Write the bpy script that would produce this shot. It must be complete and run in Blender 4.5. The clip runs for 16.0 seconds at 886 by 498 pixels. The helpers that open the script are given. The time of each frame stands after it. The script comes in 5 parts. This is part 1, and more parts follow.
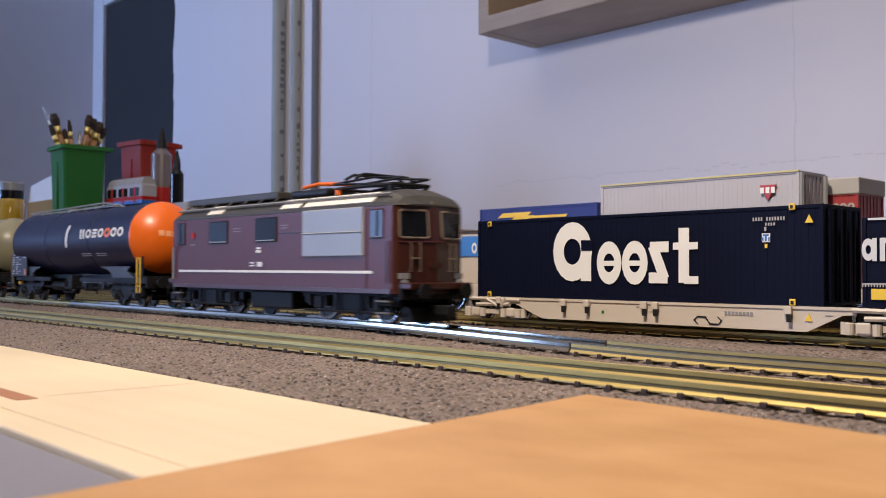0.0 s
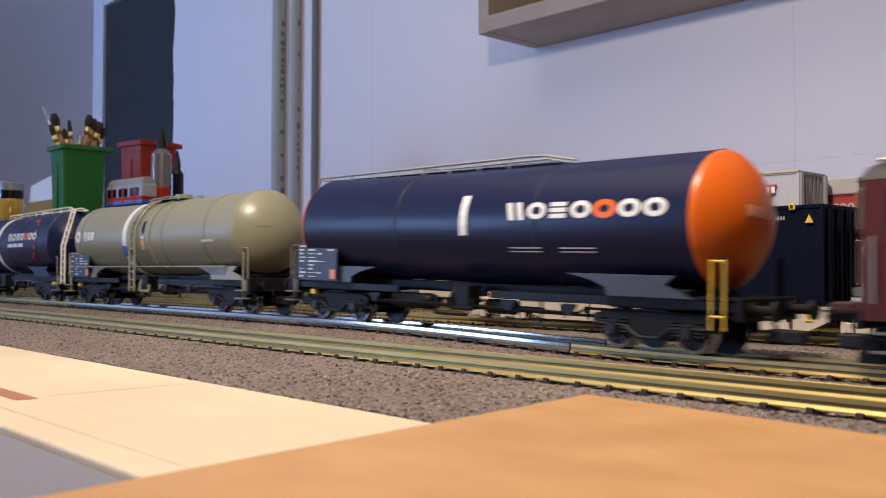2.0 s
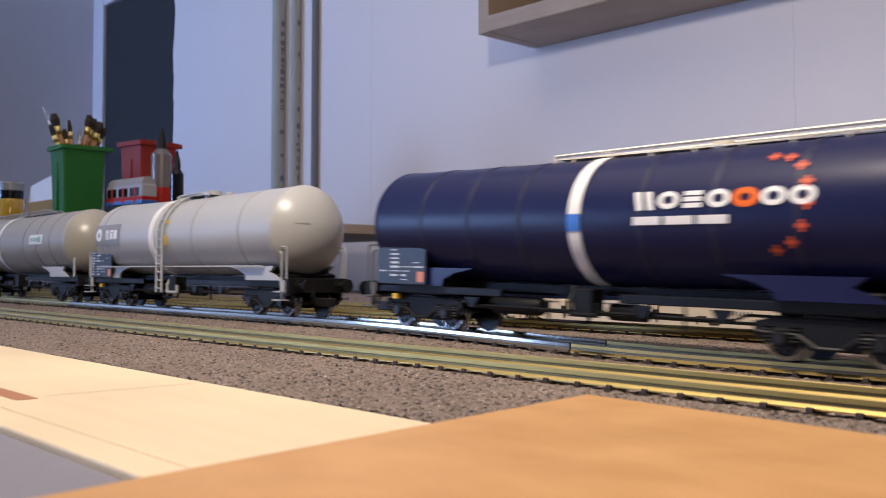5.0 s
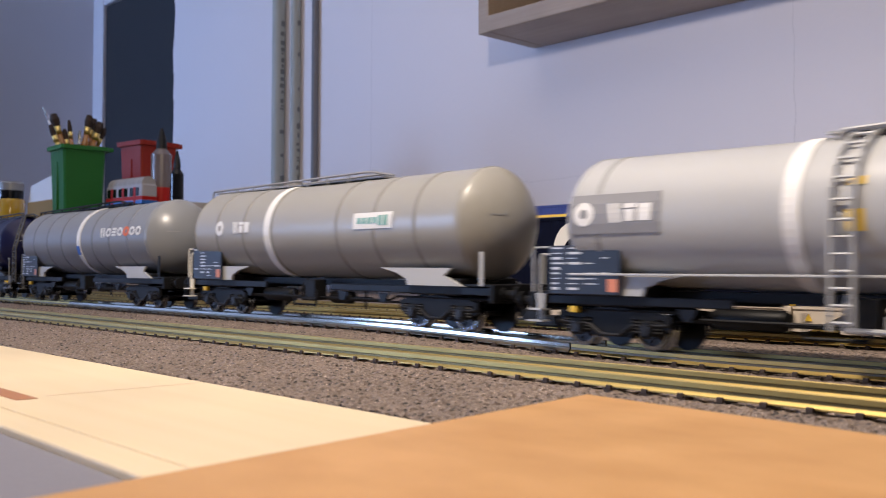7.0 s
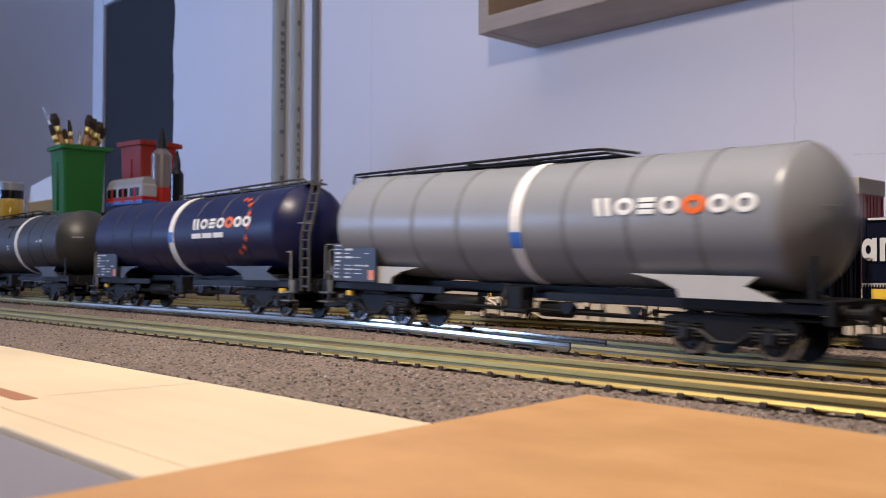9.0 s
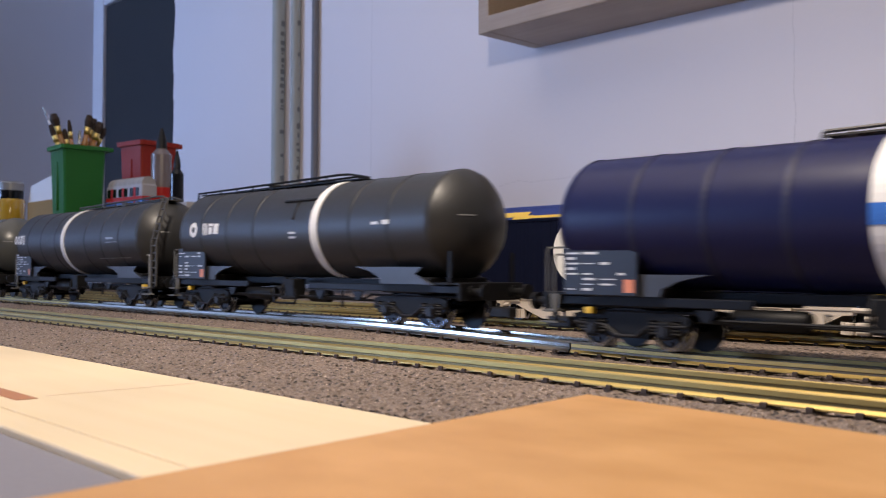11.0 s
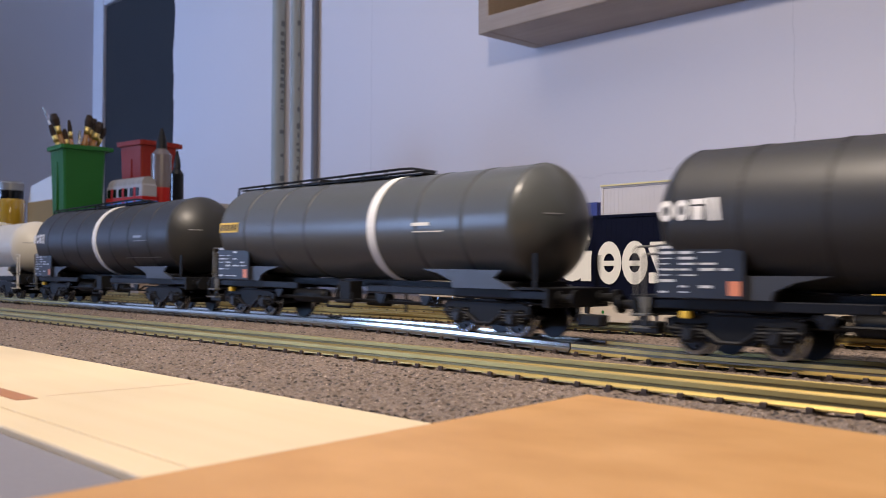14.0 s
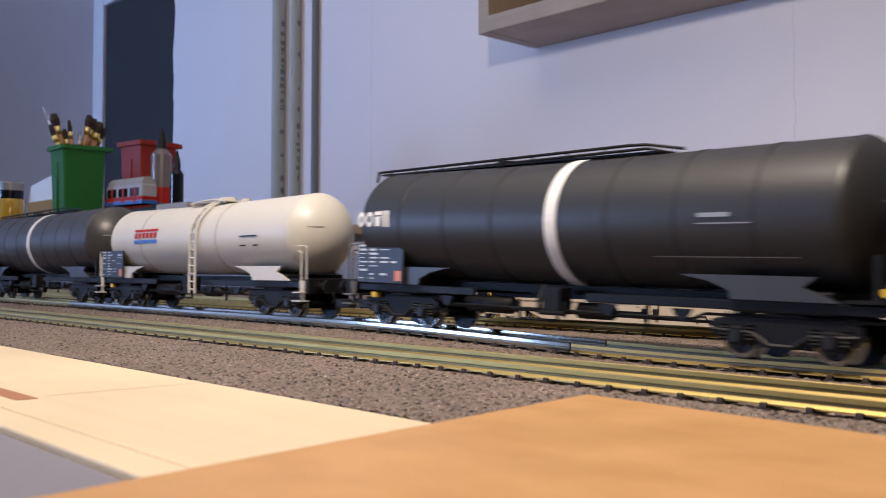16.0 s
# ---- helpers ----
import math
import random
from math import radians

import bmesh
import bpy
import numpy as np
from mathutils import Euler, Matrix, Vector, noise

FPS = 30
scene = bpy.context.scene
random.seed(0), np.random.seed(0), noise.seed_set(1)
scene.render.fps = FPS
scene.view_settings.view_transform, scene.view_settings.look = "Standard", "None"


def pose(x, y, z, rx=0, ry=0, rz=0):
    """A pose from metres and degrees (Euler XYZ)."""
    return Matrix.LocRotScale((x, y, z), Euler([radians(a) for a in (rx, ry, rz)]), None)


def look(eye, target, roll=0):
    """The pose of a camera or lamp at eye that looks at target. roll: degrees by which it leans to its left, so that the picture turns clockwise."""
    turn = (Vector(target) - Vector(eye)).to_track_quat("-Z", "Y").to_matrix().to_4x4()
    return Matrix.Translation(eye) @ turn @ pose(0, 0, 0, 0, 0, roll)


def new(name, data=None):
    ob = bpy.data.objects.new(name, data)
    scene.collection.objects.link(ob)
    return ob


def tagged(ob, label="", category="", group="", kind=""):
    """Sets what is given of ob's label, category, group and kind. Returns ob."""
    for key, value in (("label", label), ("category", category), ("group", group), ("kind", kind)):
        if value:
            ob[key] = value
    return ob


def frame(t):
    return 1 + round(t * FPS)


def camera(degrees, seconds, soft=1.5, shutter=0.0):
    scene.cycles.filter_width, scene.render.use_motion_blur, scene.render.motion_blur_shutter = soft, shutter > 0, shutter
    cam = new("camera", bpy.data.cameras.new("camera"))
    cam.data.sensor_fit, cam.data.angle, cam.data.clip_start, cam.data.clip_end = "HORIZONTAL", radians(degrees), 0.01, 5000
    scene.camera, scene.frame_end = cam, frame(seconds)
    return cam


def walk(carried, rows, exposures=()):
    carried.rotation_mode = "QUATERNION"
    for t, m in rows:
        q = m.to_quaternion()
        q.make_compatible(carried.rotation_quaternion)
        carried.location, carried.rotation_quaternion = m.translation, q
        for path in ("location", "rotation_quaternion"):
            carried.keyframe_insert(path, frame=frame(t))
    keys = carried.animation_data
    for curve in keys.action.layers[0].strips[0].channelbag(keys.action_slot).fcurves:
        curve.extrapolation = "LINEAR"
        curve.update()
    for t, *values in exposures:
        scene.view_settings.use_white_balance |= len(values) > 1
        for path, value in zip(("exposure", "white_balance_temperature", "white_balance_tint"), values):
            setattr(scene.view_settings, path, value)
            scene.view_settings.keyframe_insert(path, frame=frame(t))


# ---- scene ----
EYE = Vector((0.0, 0.0, 0.02034))
YAW, PITCH = radians(-46.955), radians(1.416)
cam = camera(50.85, 16.0, soft=0.95, shutter=0.42)
cam.data.dof.use_dof, cam.data.dof.focus_distance, cam.data.dof.aperture_fstop = True, 0.30, 50.0
VIEW = look(EYE, EYE + Vector((math.sin(YAW) * math.cos(PITCH), math.cos(YAW) * math.cos(PITCH), math.sin(PITCH))), 0.237)
walk(cam, [(0.0, VIEW), (16.0, VIEW)], [(0.0, 0.0), (16.0, 0.0)])

# ---- light: a cool daylight window, a warm lamp, a warm-white ceiling lamp ----
world = bpy.data.worlds.new("room_air")
scene.world = world
world.use_nodes = True
world.node_tree.nodes["Background"].inputs[0].default_value = (0.55, 0.6, 0.75, 1)
world.node_tree.nodes["Background"].inputs[1].default_value = 0.02


def area_lamp(name, eye, target, sx, sy, watts, colour):
    data = bpy.data.lights.new(name, "AREA")
    data.shape, data.size, data.size_y, data.energy, data.color = "RECTANGLE", sx, sy, watts, colour
    ob = new(name, data)
    ob.matrix_world = look(eye, target)
    return ob


area_lamp("window_daylight", (-3.20, -2.55, 0.25), (-3.20, 0.0, 0.25), 1.00, 1.15, 61, (0.335, 0.535, 1.0))
area_lamp("desk_lamp_light", (-0.150, -0.008, 0.433), (-0.25, 0.70, 0.15), 0.05, 0.05, 4.25, (1.0, 0.845, 0.70))
area_lamp("ceiling_lamp_light", (-0.50, -0.35, 1.44), (-0.50, -0.35, 0.0), 1.8, 1.8, 11.5, (1.0, 0.86, 0.78))


# ---- materials ----
def material(name, colour, rough=0.5, metal=0.0, vary=0.12, scale=60.0, bump=0.05, fine=900.0, coat=0.0, gloss=0.5):
    """A surface with two scales of variation: soft stains and fine grain."""
    m = bpy.data.materials.new(name)
    m.use_nodes = True
    n, l = m.node_tree.nodes, m.node_tree.links
    b = n["Principled BSDF"]
    b.inputs["Metallic"].default_value = metal
    b.inputs["Coat Weight"].default_value = coat
    b.inputs["Specular IOR Level"].default_value = gloss
    co = n.new("ShaderNodeTexCoord")
    big, small = n.new("ShaderNodeTexNoise"), n.new("ShaderNodeTexNoise")
    big.inputs["Scale"].default_value, small.inputs["Scale"].default_value = scale, fine
    big.inputs["Detail"].default_value = 5
    for t in (big, small):
        l.new(co.outputs["Object"], t.inputs["Vector"])
    mix = n.new("ShaderNodeMixRGB")
    mix.inputs[1].default_value = (*[c * (1 - vary) for c in colour], 1)
    mix.inputs[2].default_value = (*[min(1, c * (1 + vary)) for c in colour], 1)
    l.new(big.outputs["Fac"], mix.inputs[0])
    l.new(mix.outputs[0], b.inputs["Base Color"])
    rr = n.new("ShaderNodeMapRange")
    rr.inputs["To Min"].default_value, rr.inputs["To Max"].default_value = max(0.02, rough - 0.07), min(1, rough + 0.07)
    l.new(small.outputs["Fac"], rr.inputs["Value"])
    l.new(rr.outputs[0], b.inputs["Roughness"])
    if bump:
        bp = n.new("ShaderNodeBump")
        bp.inputs["Strength"].default_value, bp.inputs["Distance"].default_value = bump, 0.0008
        l.new(small.outputs["Fac"], bp.inputs["Height"])
        l.new(bp.outputs[0], b.inputs["Normal"])
    return m


def glow(name, colour, strength):
    m = bpy.data.materials.new(name)
    m.use_nodes = True
    b = m.node_tree.nodes["Principled BSDF"]
    b.inputs["Base Color"].default_value = (*colour, 1)
    b.inputs["Emission Color"].default_value = (*colour, 1)
    b.inputs["Emission Strength"].default_value = strength
    return m


def glass(name, colour=(1, 1, 1), rough=0.03):
    m = bpy.data.materials.new(name)
    m.use_nodes = True
    b = m.node_tree.nodes["Principled BSDF"]
    b.inputs["Base Color"].default_value = (*colour, 1)
    b.inputs["Roughness"].default_value = rough
    b.inputs["Transmission Weight"].default_value = 1.0
    b.inputs["IOR"].default_value = 1.3
    return m


def wood(name, a, b_, scale=(3.0, 60.0, 60.0), rough=0.5, bump=0.1):
    """Wood with stretched grain along x and soft blotches."""
    m = bpy.data.materials.new(name)
    m.use_nodes = True
    n, l = m.node_tree.nodes, m.node_tree.links
    p = n["Principled BSDF"]
    co, mp, no, no2 = n.new("ShaderNodeTexCoord"), n.new("ShaderNodeMapping"), n.new("ShaderNodeTexNoise"), n.new("ShaderNodeTexNoise")
    mp.inputs["Scale"].default_value = scale
    l.new(co.outputs["Object"], mp.inputs["Vector"])
    l.new(mp.outputs[0], no.inputs["Vector"])
    l.new(co.outputs["Object"], no2.inputs["Vector"])
    no.inputs["Scale"].default_value, no.inputs["Detail"].default_value = 4.0, 8
    no2.inputs["Scale"].default_value = 14.0
    mix, mix2 = n.new("ShaderNodeMixRGB"), n.new("ShaderNodeMixRGB")
    mix.inputs[1].default_value, mix.inputs[2].default_value = (*a, 1), (*b_, 1)
    l.new(no.outputs["Fac"], mix.inputs[0])
    mix2.blend_type = "MULTIPLY"
    mix2.inputs[0].default_value = 0.35
    l.new(mix.outputs[0], mix2.inputs[1])
    l.new(no2.outputs["Fac"], mix2.inputs[2])
    l.new(mix2.outputs[0], p.inputs["Base Color"])
    p.inputs["Roughness"].default_value = rough
    bp = n.new("ShaderNodeBump")
    bp.inputs["Strength"].default_value, bp.inputs["Distance"].default_value = bump, 0.0005
    l.new(no.outputs["Fac"], bp.inputs["Height"])
    l.new(bp.outputs[0], p.inputs["Normal"])
    return m


def foam_material():
    """Grey-brown granular foam bedding; shade of small pits and a few glints painted in."""
    m = bpy.data.materials.new("foam_bedding")
    m.use_nodes = True
    n, l = m.node_tree.nodes, m.node_tree.links
    p = n["Principled BSDF"]
    co, v, no, big = n.new("ShaderNodeTexCoord"), n.new("ShaderNodeTexVoronoi"), n.new("ShaderNodeTexNoise"), n.new("ShaderNodeTexNoise")
    for t, k in ((v, 640.0), (no, 1450.0), (big, 45.0)):
        t.inputs["Scale"].default_value = k
        l.new(co.outputs["Object"], t.inputs["Vector"])
    no.inputs["Detail"].default_value = 3
    pits = n.new("ShaderNodeValToRGB")
    pits.color_ramp.elements[0].position, pits.color_ramp.elements[0].color = 0.20, (0.040, 0.031, 0.027, 1)
    pits.color_ramp.elements[1].position, pits.color_ramp.elements[1].color = 0.37, (0.325, 0.254, 0.211, 1)
    l.new(v.outputs["Distance"], pits.inputs[0])
    grain = n.new("ShaderNodeValToRGB")
    grain.color_ramp.elements[0].position, grain.color_ramp.elements[0].color = 0.30, (0.55, 0.52, 0.50, 1)
    grain.color_ramp.elements[1].position, grain.color_ramp.elements[1].color = 0.66, (1.0, 1.0, 1.0, 1)
    grain.color_ramp.elements.new(0.72).color = (2.4, 2.4, 2.4, 1)
    l.new(no.outputs["Fac"], grain.inputs[0])
    mix, tone = n.new("ShaderNodeMixRGB"), n.new("ShaderNodeMixRGB")
    mix.blend_type = tone.blend_type = "MULTIPLY"
    mix.inputs[0].default_value, tone.inputs[0].default_value = 1.0, 0.4
    l.new(pits.outputs[0], mix.inputs[1])
    l.new(grain.outputs[0], mix.inputs[2])
    l.new(mix.outputs[0], tone.inputs[1])
    l.new(big.outputs["Fac"], tone.inputs[2])
    l.new(tone.outputs[0], p.inputs["Base Color"])
    p.inputs["Roughness"].default_value = 0.62
    bp, bp2 = n.new("ShaderNodeBump"), n.new("ShaderNodeBump")
    bp.inputs["Strength"].default_value, bp.inputs["Distance"].default_value = 0.9, 0.0012
    bp2.inputs["Strength"].default_value, bp2.inputs["Distance"].default_value = 0.5, 0.0006
    l.new(v.outputs["Distance"], bp.inputs["Height"])
    l.new(no.outputs["Fac"], bp2.inputs["Height"])
    l.new(bp.outputs[0], bp2.inputs["Normal"])
    l.new(bp2.outputs[0], p.inputs["Normal"])
    return m


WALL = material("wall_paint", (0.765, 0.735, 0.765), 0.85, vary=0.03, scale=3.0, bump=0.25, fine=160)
CEIL = material("ceiling_paint", (0.8, 0.79, 0.77), 0.9, vary=0.03, scale=3.0)
FLOORM = material("floor_carpet", (0.19, 0.18, 0.2), 0.9, vary=0.15, scale=20)
GREYTOP = material("grey_worktop", (0.22, 0.215, 0.25), 0.6, vary=0.08, scale=25)
DARKDOOR = material("dark_door_paint", (0.026, 0.028, 0.033), 0.6, vary=0.12, scale=6)
CREAMWOOD = wood("pale_plywood", (0.88, 0.71, 0.45), (0.94, 0.79, 0.55), rough=0.55)
ORANGEWOOD = wood("orange_fibreboard", (0.54, 0.27, 0.085), (0.86, 0.50, 0.21), scale=(17, 24, 24), rough=0.5)
SHELFWOOD = wood("shelf_ply", (0.34, 0.26, 0.2), (0.5, 0.4, 0.31), scale=(2, 80, 80))
TAPE = material("brown_tape", (0.42, 0.19, 0.09), 0.5)
FOAM = foam_material()
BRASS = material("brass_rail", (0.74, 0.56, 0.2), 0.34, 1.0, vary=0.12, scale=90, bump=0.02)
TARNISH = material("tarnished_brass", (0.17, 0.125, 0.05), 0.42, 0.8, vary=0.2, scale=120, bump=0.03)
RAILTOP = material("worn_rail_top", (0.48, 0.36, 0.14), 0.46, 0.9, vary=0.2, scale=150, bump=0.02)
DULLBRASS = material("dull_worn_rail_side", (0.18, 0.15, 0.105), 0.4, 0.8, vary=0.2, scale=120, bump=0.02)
HEADBRASS = material("worn_lit_brass_rail_head", (0.40, 0.295, 0.10), 0.42, 0.8, vary=0.2, scale=120, bump=0.02)
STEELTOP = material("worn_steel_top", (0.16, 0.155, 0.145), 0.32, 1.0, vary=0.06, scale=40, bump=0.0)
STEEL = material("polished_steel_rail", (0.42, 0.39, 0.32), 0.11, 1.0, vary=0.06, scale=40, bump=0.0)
SLEEPER = material("dark_brown_sleeper", (0.05, 0.034, 0.024), 0.6)
PIPE = material("grey_conduit", (0.36, 0.375, 0.35), 0.5, vary=0.18, scale=18)
PIPEDARK = material("dark_grey_conduit", (0.15, 0.15, 0.165), 0.5, vary=0.1)
PIPEMARK = material("conduit_stain", (0.14, 0.15, 0.15), 0.6)
BLACK = material("black_plastic", (0.009, 0.009, 0.010), 0.5, gloss=0.35)
UNDER = material("dark_underframe", (0.0085, 0.0086, 0.0095), 0.5, vary=0.25, scale=150, gloss=0.18)
PANELBLUE = material("blue_grey_data_panel", (0.011, 0.0135, 0.021), 0.42, vary=0.15, scale=150, gloss=0.5)
DARKPLATE = material("dark_grey_saddle_plate", (0.034, 0.037, 0.045), 0.40, vary=0.15, scale=150, gloss=0.5)
BLUEGREY = material("blue_grey_frame", (0.0065, 0.0075, 0.011), 0.42, vary=0.25, scale=150, gloss=0.2)
WORNIRON = material("worn_dark_iron", (0.018, 0.018, 0.020), 0.42, 0.3, vary=0.3, scale=200, gloss=0.4)
WHEELM = material("blackened_wheel", (0.02, 0.02, 0.022), 0.35, 0.5, vary=0.2)
TREAD = material("bright_wheel_tyre", (0.33, 0.345, 0.37), 0.13, 1.0)
WHITE = material("white_print", (0.74, 0.735, 0.715), 0.5, vary=0.03)
CREAM = material("cream_paint", (0.74, 0.7, 0.6), 0.45, vary=0.05)
YELLOW = material("yellow_paint", (0.75, 0.5, 0.05), 0.5, vary=0.06)
ORANGEP = material("orange_paint", (0.72, 0.13, 0.007), 0.34, vary=0.06)
REDP = material("red_paint", (0.42, 0.012, 0.008), 0.5, vary=0.1, gloss=0.25)
BLUEP = material("blue_print", (0.03, 0.14, 0.5), 0.45)
GREENP = material("green_plastic", (0.022, 0.145, 0.030), 0.45, vary=0.12, scale=20, gloss=0.25)
NAVY = material("navy_container", (0.0036, 0.0052, 0.0175), 0.55, vary=0.1, gloss=0.1)
OFFWHITE = material("beige_wagon_paint", (0.53, 0.465, 0.385), 0.5, vary=0.05)
ROOFM = material("grey_brown_roof", (0.045, 0.042, 0.037), 0.5, vary=0.15)
BROWN = material("reddish_brown_loco", (0.082, 0.0175, 0.0165), 0.36, vary=0.1, gloss=0.32)
DARKBROWN = material("dark_brown_cab", (0.05, 0.013, 0.008), 0.32, vary=0.1)
MAUVE = material("faint_mauve_print", (0.26, 0.19, 0.19), 0.5)
PEACH = material("faded_peach_print", (0.78, 0.34, 0.17), 0.45)
TANFRAME = material("dull_tan_frame", (0.24, 0.19, 0.15), 0.4, 0.3, vary=0.1)
SILVER = material("silver_grille", (0.3, 0.305, 0.31), 0.45, 0.3, vary=0.06)
GLASSDARK = material("dark_window", (0.006, 0.007, 0.009), 0.14, vary=0.3, bump=0, gloss=0.3)
BRISTLE = material("brown_bristle", (0.030, 0.016, 0.009), 0.7)
BRUSHWOOD = material("varnished_handle", (0.30, 0.13, 0.025), 0.16, coat=0.5)
BINRED = material("orange_red_plastic", (0.27, 0.020, 0.008), 0.5, vary=0.1, gloss=0.25)
CHROME = material("bright_ferrule", (0.75, 0.75, 0.75), 0.2, 1.0)
YELLOWJAR = material("yellow_gloss_jar", (0.50, 0.31, 0.03), 0.12, coat=0.6)
YELLOWBOX = material("yellow_card_box", (0.30, 0.17, 0.03), 0.6)
GREYROOF = material("grey_container_top", (0.36, 0.345, 0.335), 0.6)
MAROON = material("maroon_container", (0.3, 0.035, 0.04), 0.5)


# ---- mesh helpers ----
def part(name, bm, mat, parent=None, label="", smooth=False, place=None):
    me = bpy.data.meshes.new(name)
    bm.normal_update()
    bm.to_mesh(me)
    bm.free()
    for m in (mat if isinstance(mat, (list, tuple)) else [mat]):
        me.materials.append(m)
    if smooth:
        me.polygons.foreach_set("use_smooth", [True] * len(me.polygons))
    return again(name, me, parent, label, place)


def again(name, me, parent=None, label="", place=None):
    ob = new(name, me)
    if parent:
        ob.parent = parent
    if place is not None:
        ob.matrix_basis = place
    if label:
        ob["label"] = label
    return ob


def box(bm, x0, x1, y0, y1, z0, z1, bevel=0.0):
    vs = [bm.verts.new((x, y, z)) for x in (x0, x1) for y in (y0, y1) for z in (z0, z1)]
    fs = [bm.faces.new([vs[i] for i in q]) for q in ((0, 1, 3, 2), (4, 6, 7, 5), (0, 4, 5, 1), (2, 3, 7, 6), (0, 2, 6, 4), (1, 5, 7, 3))]
    if bevel:
        es = list({e for f in fs for e in f.edges})
        bmesh.ops.bevel(bm, geom=es, offset=bevel, segments=2, affect="EDGES", profile=0.5)
    return bm


def B(*a, **k):
    return box(bmesh.new(), *a, **k)


def rod(bm, p, q, r, seg=8, r2=None):
    p, q = Vector(p), Vector(q)
    d = (q - p)
    turn = d.to_track_quat("Z", "Y").to_matrix()
    r2 = r if r2 is None else r2
    a = [bm.verts.new(p + turn @ Vector((r * math.cos(t), r * math.sin(t), 0))) for t in [2 * math.pi * i / seg for i in range(seg)]]
    b = [bm.verts.new(q + turn @ Vector((r2 * math.cos(t), r2 * math.sin(t), 0))) for t in [2 * math.pi * i / seg for i in range(seg)]]
    for i in range(seg):
        bm.faces.new((a[i], a[(i + 1) % seg], b[(i + 1) % seg], b[i]))
    bm.faces.new(a[::-1])
    bm.faces.new(b)
    return bm


def rods(pairs, r, seg=6):
    bm = bmesh.new()
    for p, q in pairs:
        rod(bm, p, q, r, seg)
    return bm


def path_rod(points, r, seg=6):
    return rods(list(zip(points[:-1], points[1:])), r, seg)


def lathe(profile, axis="x", seg=40, centre=None, caps=True):
    """Turns (along, radius) pairs round an axis. centre(along) shifts the rings up."""
    bm = bmesh.new()
    rings = []
    for a, r in profile:
        up = centre(a) if centre else 0.0
        ring = []
        for i in range(seg):
            t = 2 * math.pi * i / seg
            c, s = r * math.cos(t), r * math.sin(t)
            ring.append(bm.verts.new((a, c, s + up) if axis == "x" else (c, a, s + up) if axis == "y" else (c, s, a)))
        rings.append(ring)
    for u, v in zip(rings[:-1], rings[1:]):
        for i in range(seg):
            f = (u[i], u[(i + 1) % seg], v[(i + 1) % seg], v[i])
            bm.faces.new(f if axis != "y" else f[::-1])
    if caps:
        bm.faces.new(rings[0][::-1])
        bm.faces.new(rings[-1])
    bmesh.ops.recalc_face_normals(bm, faces=bm.faces)
    return bm


def slab(points, y0, y1):
    """A polygon in the x-z plane, given thickness along y."""
    bm = bmesh.new()
    a = [bm.verts.new((x, y0, z)) for x, z in points]
    b = [bm.verts.new((x, y1, z)) for x, z in points]
    n = len(points)
    bm.faces.new(a)
    bm.faces.new(b[::-1])
    for i in range(n):
        bm.faces.new((a[i], b[i], b[(i + 1) % n], a[(i + 1) % n]))
    bmesh.ops.recalc_face_normals(bm, faces=bm.faces)
    return bm


# plain printed shapes: (kind, u, v, width, height[, share of hole])
def shapes(items, wrap):
    bm = bmesh.new()
    base = wrap
    for n_it, it in enumerate(items):
        k, u, v, w, h = it[:5]
        wrap = lambda a, b, lift=n_it * 8e-6: tuple(Vector(base(a, b)) + Vector((0, -lift, 0)))
        if k == "bar":
            lean = it[5] if len(it) > 5 else 0.0
            nu, nv = max(1, min(6, int(w / 0.003))), 4
            g = [[bm.verts.new(wrap(u + w * (i / nu - 0.5) + lean * (j / nv - 0.5), v + h * (j / nv - 0.5))) for j in range(nv + 1)] for i in range(nu + 1)]
            for i in range(nu):
                for j in range(nv):
                    bm.faces.new((g[i][j], g[i + 1][j], g[i + 1][j + 1], g[i][j + 1]))
        else:
            n, hole = 20, (it[5] if len(it) > 5 else 0.5) if k == "ring" else 0.02
            o = [bm.verts.new(wrap(u + w / 2 * math.cos(2 * math.pi * i / n), v + h / 2 * math.sin(2 * math.pi * i / n))) for i in range(n)]
            q = [bm.verts.new(wrap(u + hole * w / 2 * math.cos(2 * math.pi * i / n), v + hole * h / 2 * math.sin(2 * math.pi * i / n))) for i in range(n)]
            for i in range(n):
                bm.faces.new((o[i], o[(i + 1) % n], q[(i + 1) % n], q[i]))
    return bm


def flat_wrap(y):
    return lambda u, v: (u, y, v)


# ---- the room ----
def setting(name, bm, mat, label="", category=""):
    return tagged(part(name, bm, mat), label, category, kind="structure")


ZF, ZC, XE = -0.92, 1.5, 5.5
XW = -4.4
setting("floor", B(XW, XE, -2.6, 1.6, ZF - 0.1, ZF), FLOORM, "dark grey carpeted room floor", "floor")
setting("ceiling", B(XW, XE, -2.6, 1.6, ZC, ZC + 0.1), CEIL, "white painted ceiling", "ceiling")
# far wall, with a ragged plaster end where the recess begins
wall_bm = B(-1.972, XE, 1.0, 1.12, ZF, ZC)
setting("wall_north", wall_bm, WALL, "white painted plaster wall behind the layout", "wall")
rag = bmesh.new()
random.seed(4)
for i in range(90):
    z = -0.1 + i * 0.016
    w = 0.006 + 0.012 * noise.noise(Vector((0, 0, z * 9))) + random.uniform(0, 0.004)
    box(rag, -1.972 - max(0.002, w), -1.9725, 1.001, 1.119, z, z + 0.0155)
setting("trim", rag, WALL, "ragged plaster edge of the wall", "wall edge")
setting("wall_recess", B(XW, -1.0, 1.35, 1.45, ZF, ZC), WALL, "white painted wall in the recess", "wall")
